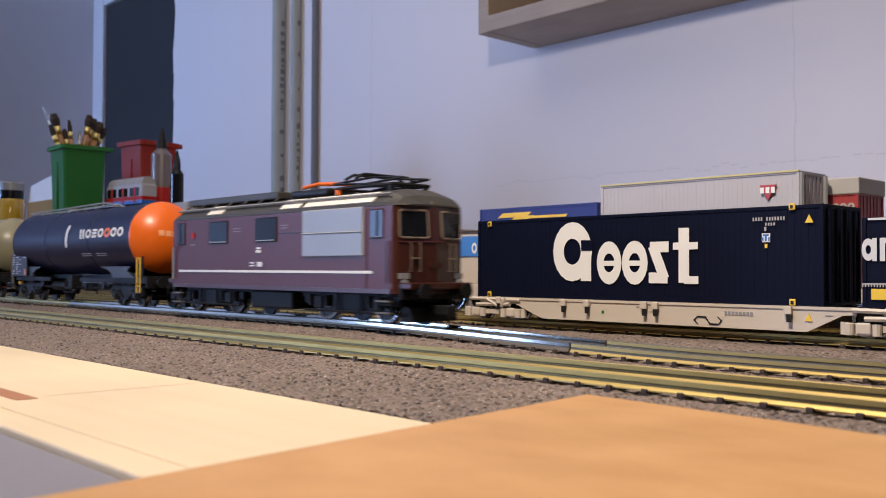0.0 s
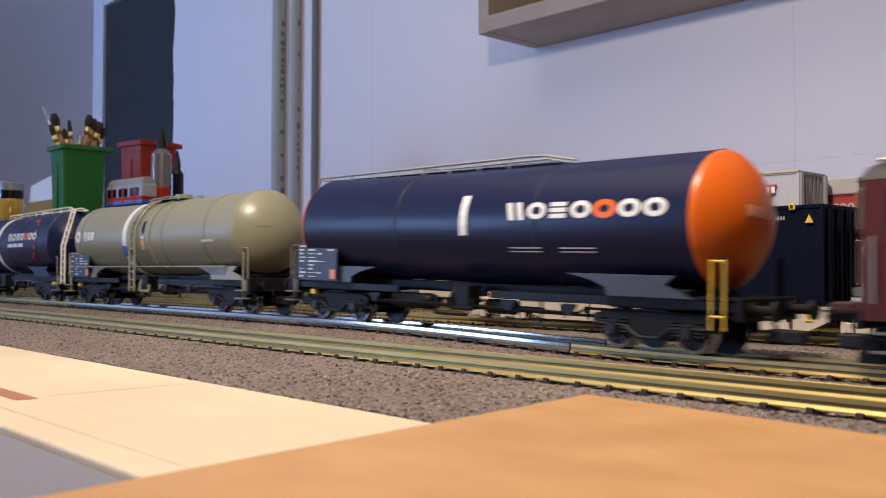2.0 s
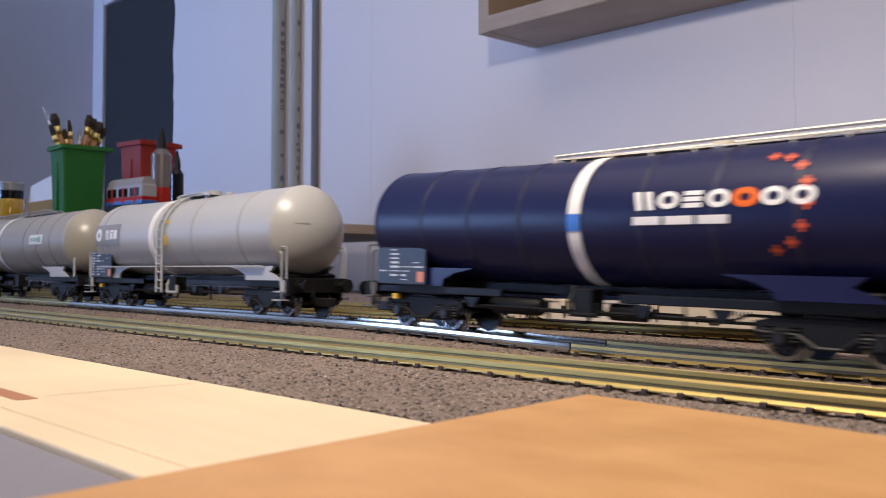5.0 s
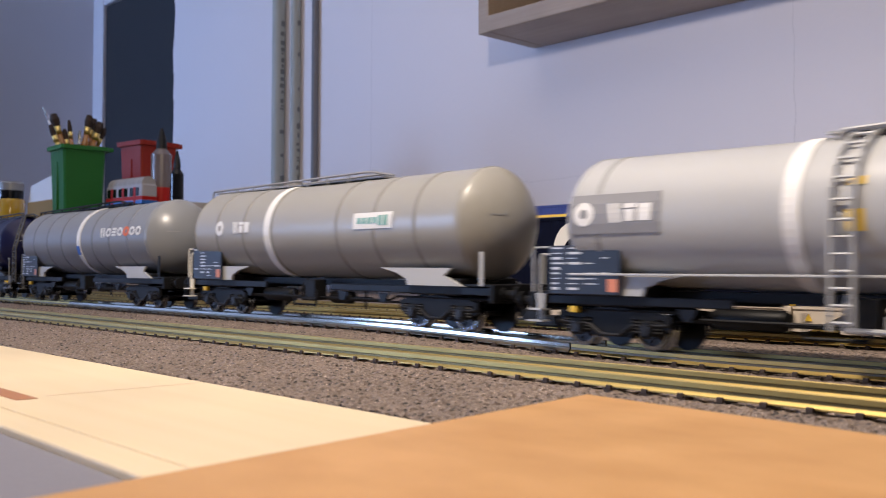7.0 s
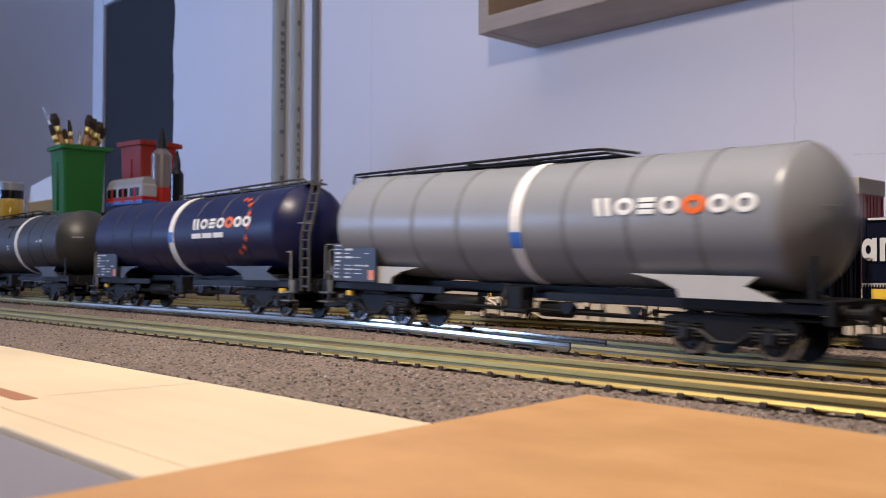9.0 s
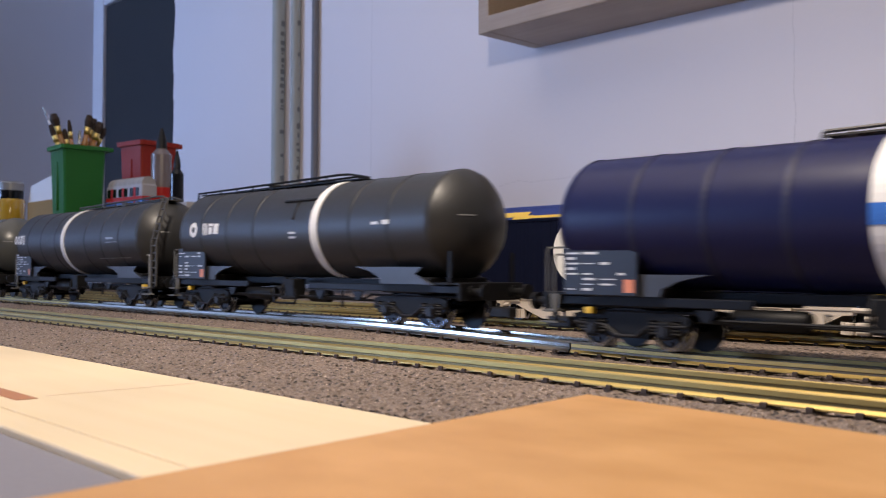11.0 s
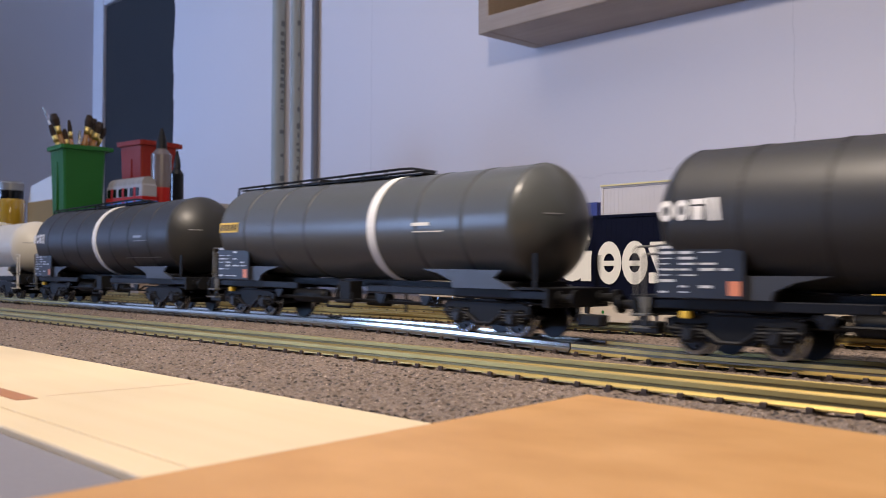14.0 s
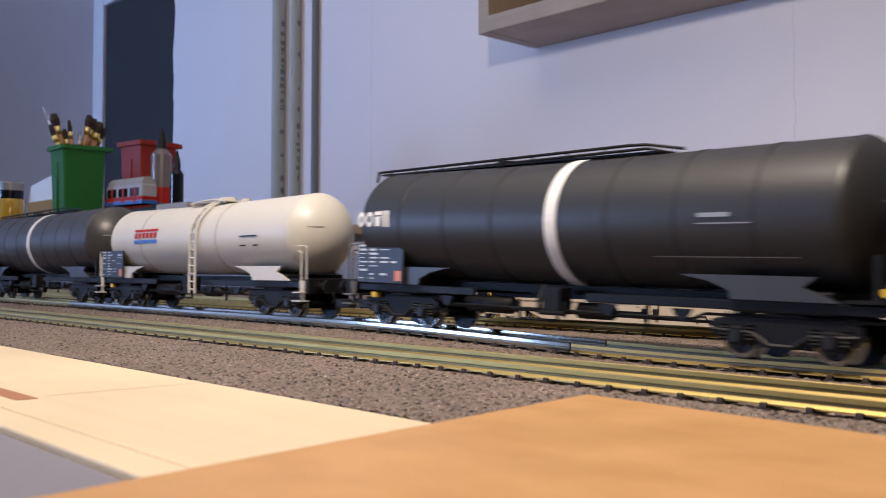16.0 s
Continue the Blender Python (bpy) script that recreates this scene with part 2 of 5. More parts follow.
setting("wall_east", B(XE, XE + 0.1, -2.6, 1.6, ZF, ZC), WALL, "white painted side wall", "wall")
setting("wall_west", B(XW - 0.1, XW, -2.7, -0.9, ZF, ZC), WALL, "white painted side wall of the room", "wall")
# Unseen return and side walls, added to hold window light off the recess.
setting("added_wall_return", B(XW - 0.1, -3.41, -0.899, -0.8, ZF, ZC), WALL, "unseen white return wall, added to block window light", "wall")
setting("added_wall_side", B(-3.51, -3.4, -0.799, 0.949, ZF, ZC), WALL, "unseen white side wall, added to shade the recess", "wall")
# Added wall: grazing light on it makes the recess darker at left.
setting("added_wall_recess_side", B(-3.51, -3.245, 0.95, 1.349, ZF, ZC), WALL, "white painted recess side wall, added to keep its left end dim", "wall")
bm = bmesh.new()
WX0, WX1, WZ0, WZ1 = -3.72, -2.68, -0.36, 0.86
box(bm, XW, WX0, -2.7, -2.6, ZF, ZC)
box(bm, WX1, XE, -2.7, -2.6, ZF, ZC)
box(bm, WX0, WX1, -2.7, -2.6, ZF, WZ0)
box(bm, WX0, WX1, -2.7, -2.6, WZ1, ZC)
setting("wall_south", bm, WALL, "white painted wall with a window opening", "wall")

# dark door leaf in the recess
door = tagged(new("door_1"), "dark grey painted door in the recess behind the bench", "door", kind="structure")
part("door_leaf", B(-3.086, -2.1, 1.31, 1.345, ZF, 0.918, bevel=0.004), DARKDOOR, door)
part("door_frame", B(-3.17, -3.088, 1.3, 1.349, ZF, 0.96, bevel=0.004), WALL, door, "white door frame")
part("door_frame", B(-3.086, -2.1, 1.3, 1.349, 0.920, 0.96, bevel=0.004), WALL, door, "white door frame")

# grey conduits on the wall
def conduit(x0, x1, mat, label, marks=()):
    ob = tagged(new("conduit"), label, "pipe", "conduits on the wall")
    r = (x1 - x0) / 2
    x = (x0 + x1) / 2
    part("pipe", rod(bmesh.new(), (x, 1.0 - r, ZF), (x, 1.0 - r, ZC), r, 20), mat, ob, smooth=False)
    # worn print on the side that faces the room, in broken flecks
    random.seed(int(abs(x) * 1000))
    for z0, z1, gap in marks:
        z = z0
        while z < z1:
            h = random.uniform(0.003, 0.011)
            a0, a1 = math.radians(-12 + random.uniform(-8, 8)), math.radians(30 + random.uniform(-14, 8))
            bm = bmesh.new()
            cols = [[bm.verts.new((x + (r + e) * math.cos(a0 + (a1 - a0) * k / 4), 1.0 - r + (r + e) * math.sin(a0 + (a1 - a0) * k / 4), zz)) for zz in (z, z + h)] for e in (0.0004,) for k in range(5)]
            for u, v in zip(cols[:-1], cols[1:]):
                bm.faces.new((u[0], v[0], v[1], u[1]))
            part("stain_mark", bm, PIPEMARK, ob, "dark worn print")
            z += h + random.uniform(0.3, 1.7) * gap
    return ob


conduit(-1.5365, -1.5115, PIPE, "grey plastic conduit with dark worn marks", [(0.33, 0.50, 0.007), (0.17, 0.32, 0.035)])
conduit(-1.4800, -1.4610, PIPE, "grey plastic conduit running up the wall", [(0.19, 0.30, 0.007), (0.32, 0.50, 0.035)])
conduit(-1.4178, -1.4048, PIPEDARK, "thin dark grey conduit running up the wall")

# fine cracks in the plaster
crack = bmesh.new()
for x0, z0, z1, w in ((-1.253, 0.1, 0.5, 0.0012), (-0.493, 0.12, 0.5, 0.0014)):
    z = z0
    while z < z1:
        dx = 0.0025 * noise.noise(Vector((x0, z * 40, 0)))
        box(crack, x0 + dx - w / 2, x0 + dx + w / 2, 0.9997, 0.9999, z, z + 0.0075)
        z += 0.0085
for i in range(26):
    x = -0.95 + i * 0.012
    dz = 0.006 * noise.noise(Vector((x * 30, 3, 0)))
    box(crack, x, x + 0.010, 0.9997, 0.9999, 0.150 + dz, 0.1512 + dz)
for i in range(34):
    x = -0.62 + i * 0.012
    dz = 0.007 * noise.noise(Vector((x * 30, 7, 0)))
    if noise.noise(Vector((x * 60, 1, 4))) > -0.15:
        box(crack, x, x + 0.010, 0.9997, 0.9999, 0.146 + dz, 0.1474 + dz)
setting("plaster_crack", crack, material("plaster_shadow_grey", (0.68, 0.655, 0.685), 0.9), "fine cracks in the wall plaster", "crack")

# wall cabinet
cab = tagged(new("wall_cabinet"), "open plywood wall cabinet fixed to the wall", "cabinet")
part("bottom_board", B(-0.860, 0.6, 0.8855, 0.999, 0.340, 0.352, bevel=0.001), SHELFWOOD, cab)
part("side_board", B(-0.880, -0.861, 0.885, 0.999, 0.340, 0.62, bevel=0.001), SHELFWOOD, cab)
part("front_rail", B(-0.861, 0.6, 0.884, 0.896, 0.3405, 0.362, bevel=0.001), SHELFWOOD, cab)
part("back_panel", B(-0.860, 0.6, 0.985, 0.995, 0.353, 0.62), wood("cabinet_dark_back", (0.13, 0.08, 0.05), (0.2, 0.13, 0.09)), cab, "dark brown back panel")
part("top_board", B(-0.880, 0.6, 0.885, 0.999, 0.621, 0.633), SHELFWOOD, cab)

# window behind the camera and lamps
win = tagged(new("window_1"), "white framed window letting in cool daylight", "window", kind="structure")
for a in ((WX0, WX0 + 0.04, WZ0, WZ1), (WX1 - 0.04, WX1, WZ0, WZ1), (WX0 + 0.041, WX1 - 0.041, WZ0, WZ0 + 0.04), (WX0 + 0.041, WX1 - 0.041, WZ1 - 0.04, WZ1)):
    part("window_frame", B(a[0], a[1], -2.66, -2.58, a[2], a[3], bevel=0.004), CREAM, win)
part("pane", B(WX0 + 0.041, WX1 - 0.041, -2.63, -2.624, WZ0 + 0.041, WZ1 - 0.041), glow("daylit_pane", (0.46, 0.60, 1.0), 3.0), win, "bright pane")

# ---- benches and boards ----
tagged(part("layout_table", B(-3.39, 2.9, -0.90, 0.93, -0.06, -0.0095, bevel=0.002), GREYTOP), "long grey table under the track boards", "table", kind="structure")
tagged(part("worktop", B(-3.38, 2.88, -0.88, 0.0490, -0.0093, -0.0047, bevel=0.0004), GREYTOP), "grey worktop sheet in front of the track boards", "worktop", kind="structure")
for x in (-3.3, -1.2, 0.9, 2.7):
    for y in (-0.6, 0.8):
        tagged(part("trestle_leg", B(x - 0.03, x + 0.03, y - 0.03, y + 0.03, ZF, -0.061, bevel=0.003), SHELFWOOD), "square wooden trestle leg under the table", "table leg", "trestle legs")

def train_z(x):
    """The through track dips gently past its rail joint."""
    t = min(1, max(0, (x + 0.29) / 0.16))
    return 0.0016 - 0.0029 * t * t * (3 - 2 * t)


# foam bedding: a fine pitted sheet near the camera, plain further off
FOAM_TOP = -0.0037


def foam_sheet(x0, x1, y0, y1, step):
    nx, ny = int((x1 - x0) / step), int((y1 - y0) / step)
    xs, ys = np.linspace(x0, x1, nx + 1), np.linspace(y0, y1, ny + 1)
    verts, faces = [], []
    for x in xs:
        for y in ys:
            d = noise.noise(Vector((x * 760, y * 760, 0.3))) * 0.00056 + noise.noise(Vector((x * 1150, y * 1150, 1.7))) * 0.0003
            k = min(1.0, max(0.0, (0.024 - abs(y - 0.2270)) / 0.009))
            verts.append((x, y, FOAM_TOP + d + k * train_z(x)))
    for i in range(nx):
        for j in range(ny):
            a = i * (ny + 1) + j
            faces.append((a, a + ny + 1, a + ny + 2, a + 1))
    base = len(verts)
    verts += [(x0, y0, -0.0095), (x1, y0, -0.0095), (x1, y1, -0.0095), (x0, y1, -0.0095)]
    front = [i * (ny + 1) for i in range(nx + 1)]
    for a, b in zip(front[:-1], front[1:]):
        verts += [(verts[a][0], y0, -0.0095), (verts[b][0], y0, -0.0095)]
        faces.append((a, len(verts) - 2, len(verts) - 1, b))
    me = bpy.data.meshes.new("foam_bedding")
    me.from_pydata(verts, [], faces)
    me.materials.append(FOAM)
    return me


foam = tagged(new("ground", foam_sheet(-0.62, 0.05, 0.1010, 0.152, 0.00065)), "pitted grey-brown foam track bedding", "track bedding", kind="structure")
again("foam_strip", foam_sheet(-0.62, 0.05, 0.1520, 0.285, 0.0011), foam)
again("foam_strip", foam_sheet(-0.62, 0.05, 0.2852, 0.62, 0.004), foam)
again("foam_strip", foam_sheet(-1.5, -0.6202, 0.1010, 0.62, 0.004), foam)
again("foam_strip", foam_sheet(-3.38, -1.5002, 0.1010, 0.62, 0.03), foam)
again("foam_strip", foam_sheet(0.0502, 2.85, 0.1010, 0.62, 0.02), foam)

cream = tagged(new("plywood_board"), "pale plywood board with an edge strip along the foam bedding", "board")
part("main_panel", B(-1.6, 0.3, 0.0557, 0.1003, -0.0093, -0.0036, bevel=0.0004), CREAMWOOD, cream)
part("edge_strip", B(-1.6, 0.3, 0.0492, 0.0556, -0.0093, -0.0037, bevel=0.0004), CREAMWOOD, cream, "narrow pale edge strip")
tagged(part("brown_tape_piece", B(-0.206, -0.1790, 0.0600, 0.0640, -0.00358, -0.0035), TAPE), "small piece of brown tape on the pale plywood", "tape")
tagged(part("pencil_line", B(-0.1826, -0.1818, 0.0668, 0.0990, -0.00358, -0.00354), material("pencil_brown", (0.74, 0.58, 0.42), 0.6)), "faint brown line drawn on the pale plywood", "mark")
bm = bmesh.new()
rim = [(-0.0984, 0.1250), (0.45, 0.0890), (0.45, -0.28), (-0.0488, -0.28)]
low, high = [bm.verts.new((x, y, -0.0034)) for x, y in rim], [bm.verts.new((x, y, 0.0)) for x, y in rim]
bm.faces.new(high)
bm.faces.new(low[::-1])
for i in range(4):
    bm.faces.new((low[i], low[(i + 1) % 4], high[(i + 1) % 4], high[i]))
bmesh.ops.recalc_face_normals(bm, faces=bm.faces)
bmesh.ops.bevel(bm, geom=list(bm.edges), offset=0.0006, segments=2, affect="EDGES", profile=0.5)
tagged(part("orange_fibreboard", bm, ORANGEWOOD), "orange-brown fibreboard sheet lying in front of the layout", "board")

# ---- tracks ----
HALF = [(0.0012, -0.0027), (0.0012, -0.0024), (0.00042, -0.0018), (0.00034, -0.0013), (0.00055, -0.0011), (0.00048, -0.00014), (0.0003, 0.0)]
RAIL = HALF + [(-a, b) for a, b in HALF[::-1]]


def rail(name, xs, y, zf, mat, parent, label=""):
    bm = bmesh.new()
    rings = [[bm.verts.new((x, y + a, zf(x) + b)) for a, b in RAIL] for x in xs]
    n = len(RAIL)
    for u, v in zip(rings[:-1], rings[1:]):
        for i in range(n):
            bm.faces.new((u[i], u[(i + 1) % n], v[(i + 1) % n], v[i]))
    bm.faces.new(rings[0][::-1])
    bm.faces.new(rings[-1])
    bmesh.ops.recalc_face_normals(bm, faces=bm.faces)
    bm.faces.ensure_lookup_table()
    # Brass head and foot brighter than tarnished web: caught light put in their colour.
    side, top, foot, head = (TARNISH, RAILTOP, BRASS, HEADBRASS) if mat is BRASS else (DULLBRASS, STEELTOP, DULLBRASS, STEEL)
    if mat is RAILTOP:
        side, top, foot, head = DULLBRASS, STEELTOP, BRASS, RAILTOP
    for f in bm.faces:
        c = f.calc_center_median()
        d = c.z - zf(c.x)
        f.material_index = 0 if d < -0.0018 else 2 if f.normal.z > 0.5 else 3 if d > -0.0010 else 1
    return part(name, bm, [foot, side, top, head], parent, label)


def sleeper_mesh():
    bm = bmesh.new()
    box(bm, -0.0012, 0.0012, -0.0104, 0.0104, -0.0045, -0.0032)
    for s in (-1, 1):
        for d in (-1, 1):
            y = s * 0.0087 + d * 0.0015
            box(bm, -0.0007, 0.0007, y - 0.0003, y + 0.0003, -0.0033, -0.0022, bevel=0.0002)
    me = bpy.data.meshes.new("sleeper")
    bm.to_mesh(me)
    bm.free()
    me.materials.append(SLEEPER)
    return me


SLEEPER_MESH = sleeper_mesh()


def track(yc, zf, label, sections, near=(-1.3, 0.15), extent=(-3.38, 2.8)):
    tr = tagged(new("track"), label, "railway track", "parallel model tracks", kind="")
    for x0, x1, mat, lab in sections:
        n = max(2, int((x1 - x0) / 0.02))
        for s in (-1, 1):
            rail("rail", [x0 + (x1 - x0) * i / n for i in range(n + 1)], yc + s * 0.0087, zf, mat, tr, lab)
    x = near[0]
    random.seed(int(yc * 1000))
    while x < near[1]:
        again("sleeper", SLEEPER_MESH, tr, place=pose(x + random.uniform(-2e-4, 2e-4), yc, zf(x), 0, 0, random.uniform(-0.6, 0.6)))
        x += 0.0084
    rest = bmesh.new()
    for a, b in ((extent[0], near[0] - 0.004), (near[1] + 0.004, extent[1])):
        x = a
        while x < b:
            box(rest, x - 0.0013, x + 0.0013, yc - 0.0108, yc + 0.0108, zf(x) - 0.0045, zf(x) - 0.0030)
            x += 0.0084
    tagged(part("far_sleepers", rest, SLEEPER, tr), kind="stuff")
    return tr


FLAT = lambda x: -0.0002
YN, YT, YK = 0.1645, 0.2270, 0.3100
track(YN, FLAT, "empty brass-railed model track on foam bedding", [(-3.38, -0.335, BRASS, ""), (-0.3348, 2.8, BRASS, "")])
track(YT, train_z, "through track with a polished steel stretch and dull worn rails", [(-3.38, -0.5605, RAILTOP, "dull worn rail with its lit foot in a brass tone"), (-0.5600, -0.1778, STEEL, "polished steel rail"), (-0.1772, 2.8, RAILTOP, "dull worn rail with its lit foot in a brass tone")])
track(YK, FLAT, "brass-railed siding under the container wagons", [(-3.38, 2.8, BRASS, "")])
track(0.3730, FLAT, "brass-railed back siding beneath the stored containers", [(-3.38, 2.8, BRASS, "")], near=(-0.9, 0.0))


# ---- wagons ----
WHEELSETS = []


def wheelset_mesh(r):
    bm = bmesh.new()
    for s in (-1, 1):
        o = s * 0.0072
        prof = [(o, 0.0), (o, r + 0.0008), (o + s * 0.0007, r + 0.0008), (o + s * 0.0009, r), (o + s * 0.0028, r - 0.0001), (o + s * 0.0028, r - 0.0012), (o + s * 0.0022, r - 0.0015), (o + s * 0.0022, 0.0018), (o + s * 0.003, 0.0014), (o + s * 0.003, 0.0)]
        one = lathe(prof, "y", 28)
        me = bpy.data.meshes.new("tmp")
        one.to_mesh(me)
        one.free()
        bm.from_mesh(me)
        bpy.data.meshes.remove(me)
    rod(bm, (0, -0.0115, 0), (0, 0.0115, 0), 0.0009, 10)
    # rivets off the axle, so that turning can be seen
    for s in (-1, 1):
        for k in range(6):
            a = k * math.pi / 3
            rod(bm, (0.0033 * math.cos(a), s * 0.0092, 0.0033 * math.sin(a)), (0.0033 * math.cos(a), s * 0.0099, 0.0033 * math.sin(a)), 0.0005, 6)
    me = bpy.data.meshes.new("wheelset")
    bm.to_mesh(me)
    bm.free()
    me.materials.append(WHEELM)
    me.materials.append(TREAD)
    for p in me.polygons:
        rad = math.hypot(p.center.x, p.center.z)
        if rad > r - 0.0010:
            p.material_index = 1
    return me


def mesh_of(name, bm, mat):
    me = bpy.data.meshes.new(name)
    bm.normal_update()
    bm.to_mesh(me)
    bm.free()
    me.materials.append(mat)
    return me


WAGON_R, LOCO_R = 0.0056, 0.0072
WAGON_WHEEL, LOCO_WHEEL = wheelset_mesh(WAGON_R), wheelset_mesh(LOCO_R)
SIDE_Y25 = slab([(-0.0192, 0.0064), (-0.0192, 0.0096), (-0.0150, 0.0106), (-0.0090, 0.0104), (-0.0045, 0.0116), (0.0045, 0.0116), (0.0090, 0.0104), (0.0150, 0.0106), (0.0192, 0.0096), (0.0192, 0.0064), (0.0165, 0.0050), (0.0080, 0.0050), (0.0055, 0.0034), (-0.0055, 0.0034), (-0.0080, 0.0050), (-0.0165, 0.0050)], -0.0007, 0.0007)
SIDE_MESH = mesh_of("side_frame", SIDE_Y25, UNDER)
AXLEBOX_MESH = mesh_of("axle_box", B(-0.0022, 0.0022, -0.0008, 0.0008, -0.0026, 0.0024, bevel=0.0006), UNDER)
COIL = [(-0.0022, 0.0)] + [(-0.0022 + 0.00045 * k, 0.0013 if k % 2 else 0.0010) for k in range(10)] + [(0.0019, 0.0)]
SPRING_MESH = mesh_of("spring", lathe(COIL, "z", 10), UNDER)
BOLSTER_MESH = mesh_of("bolster", B(-0.004, 0.004, -0.0115, 0.0115, 0.0085, 0.0118, bevel=0.0005), UNDER)
BRAKE_MESH = mesh_of("brake_shoe", B(-0.0007, 0.0007, -0.0100, 0.0100, 0.0030, 0.0075, bevel=0.0002), UNDER)
BUFFER_BM = rod(bmesh.new(), (0, 0, 0), (0.0062, 0, 0), 0.0013, 12)
rod(BUFFER_BM, (0.0060, 0, 0), (0.0072, 0, 0), 0.0027, 14)
rod(BUFFER_BM, (0, 0, 0), (0.001, 0, 0), 0.0021, 12)
BUFFER_MESH = mesh_of("buffer", BUFFER_BM, UNDER)
WB = 0.0120
TIE_MESH = mesh_of("tie_bar", path_rod([(-0.0185, 0, 0.0072), (-0.0075, 0, 0.0068), (-0.003, 0, 0.0040), (0.003, 0, 0.0040), (0.0075, 0, 0.0068), (0.0185, 0, 0.0072)], 0.0005), WORNIRON)
CAP_MESH = mesh_of("axle_cap", rod(bmesh.new(), (0, -0.0006, 0), (0, 0.0006, 0), 0.0015, 12), WORNIRON)


def bogie(parent, x, wheel, r, wb):
    b = again("bogie", BOLSTER_MESH, parent, place=pose(x, 0, 0))
    for s in (-1, 1):
        again("side_frame", SIDE_MESH, b, place=pose(0, s * 0.0118, 0))
        again("tie_bar", TIE_MESH, b, place=pose(0, s * 0.0131, 0))
        for d in (-1, 1):
            again("axle_cap", CAP_MESH, b, place=pose(d * wb, s * 0.0137, r + 0.0002))
            again("axle_box", AXLEBOX_MESH, b, place=pose(d * wb, s * 0.0128, r + 0.0004))
            for e in (-0.0036, 0.0036):
                again("spring", SPRING_MESH, b, place=pose(d * wb + e, s * 0.0124, 0.0068))
    for d in (-1, 1):
        w = again("wheelset", wheel, b, place=pose(d * wb, 0, r))
        WHEELSETS.append((w, d * wb, r))
        again("brake_shoe", BRAKE_MESH, b, place=pose(d * (wb - 0.0068), 0, 0))
    return b


def buffers_and_hook(w, half, z=0.0128):
    for d in (-1, 1):
        part("buffer_beam", B(min(d * half, d * (half - 0.002)), max(d * half, d * (half - 0.002)), -0.0150, 0.0150, z - 0.0030, z + 0.0030, bevel=0.0003), UNDER, w)
        for s in (-1, 1):
            again("buffer", BUFFER_MESH, w, place=pose(d * half, s * 0.0100, z, 0, 0, 0 if d > 0 else 180))
        part("coupling", B(min(d * half, d * (half + 0.0095)), max(d * half, d * (half + 0.0095)), -0.0022, 0.0022, z - 0.0085, z - 0.0050, bevel=0.0005), BLACK, w, "black hook coupling")


def wordmark(x, z, w, h, mats, wrap, parent, letters="BRSRORSR"):
    """A maker's mark drawn as plain blocks and rings."""
    cell = w / len(letters)
    base, hot = [], []
    for i, c in enumerate(letters):
        u = x - w / 2 + cell * (i + 0.5)
        if c == "R":
            base.append(("ring", u, z, cell * 0.90, h * 0.8, 0.48))
        elif c == "O":
            hot.append(("ring", u, z, cell * 1.0, h * 0.85, 0.4))
        elif c == "S":
            base += [("bar", u, z + h * 0.27, cell * 0.72, h * 0.2), ("bar", u, z - h * 0.27, cell * 0.72, h * 0.2), ("bar", u, z, cell * 0.72, h * 0.2)]
        elif c == "B":
            base.append(("bar", u, z, cell * 0.86, h * 0.74))
        elif c == "V":
            base += [("bar", u - cell * 0.26, z, cell * 0.28, h * 0.85, -cell * 0.2), ("bar", u + cell * 0.2, z, cell * 0.28, h * 0.85, -cell * 0.2)]
        elif c == "T":
            base += [("bar", u, z - h * 0.12, cell * 0.66, h * 0.5), ("bar", u, z + h * 0.30, cell * 0.85, h * 0.2)]
    part("maker_mark", shapes(base, wrap), mats[0], parent, "printed maker's mark as plain shapes")
    if hot:
        part("maker_mark", shapes(hot, wrap), mats[1], parent, "orange round mark")


SEAMS = {}
PAINTS = {}
PANELPRINT = material("dull_white_print", (0.58, 0.59, 0.60), 0.5, vary=0.05)
SALMON = material("faded_orange_sign", (0.62, 0.22, 0.12), 0.5, vary=0.06)
LADDERGREY = material("pale_grey_ladder_paint", (0.19, 0.19, 0.185), 0.5, vary=0.15, scale=200)
STEPGREY = material("pale_grey_step", (0.115, 0.113, 0.104), 0.5, vary=0.15, scale=200)


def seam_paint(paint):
    """The tank's own colour, made darker for the welds."""
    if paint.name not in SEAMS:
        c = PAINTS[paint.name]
        SEAMS[paint.name] = material("darker_weld_" + paint.name, tuple(0.74 * v for v in c), 0.5, vary=0.15, scale=200)
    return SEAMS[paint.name]


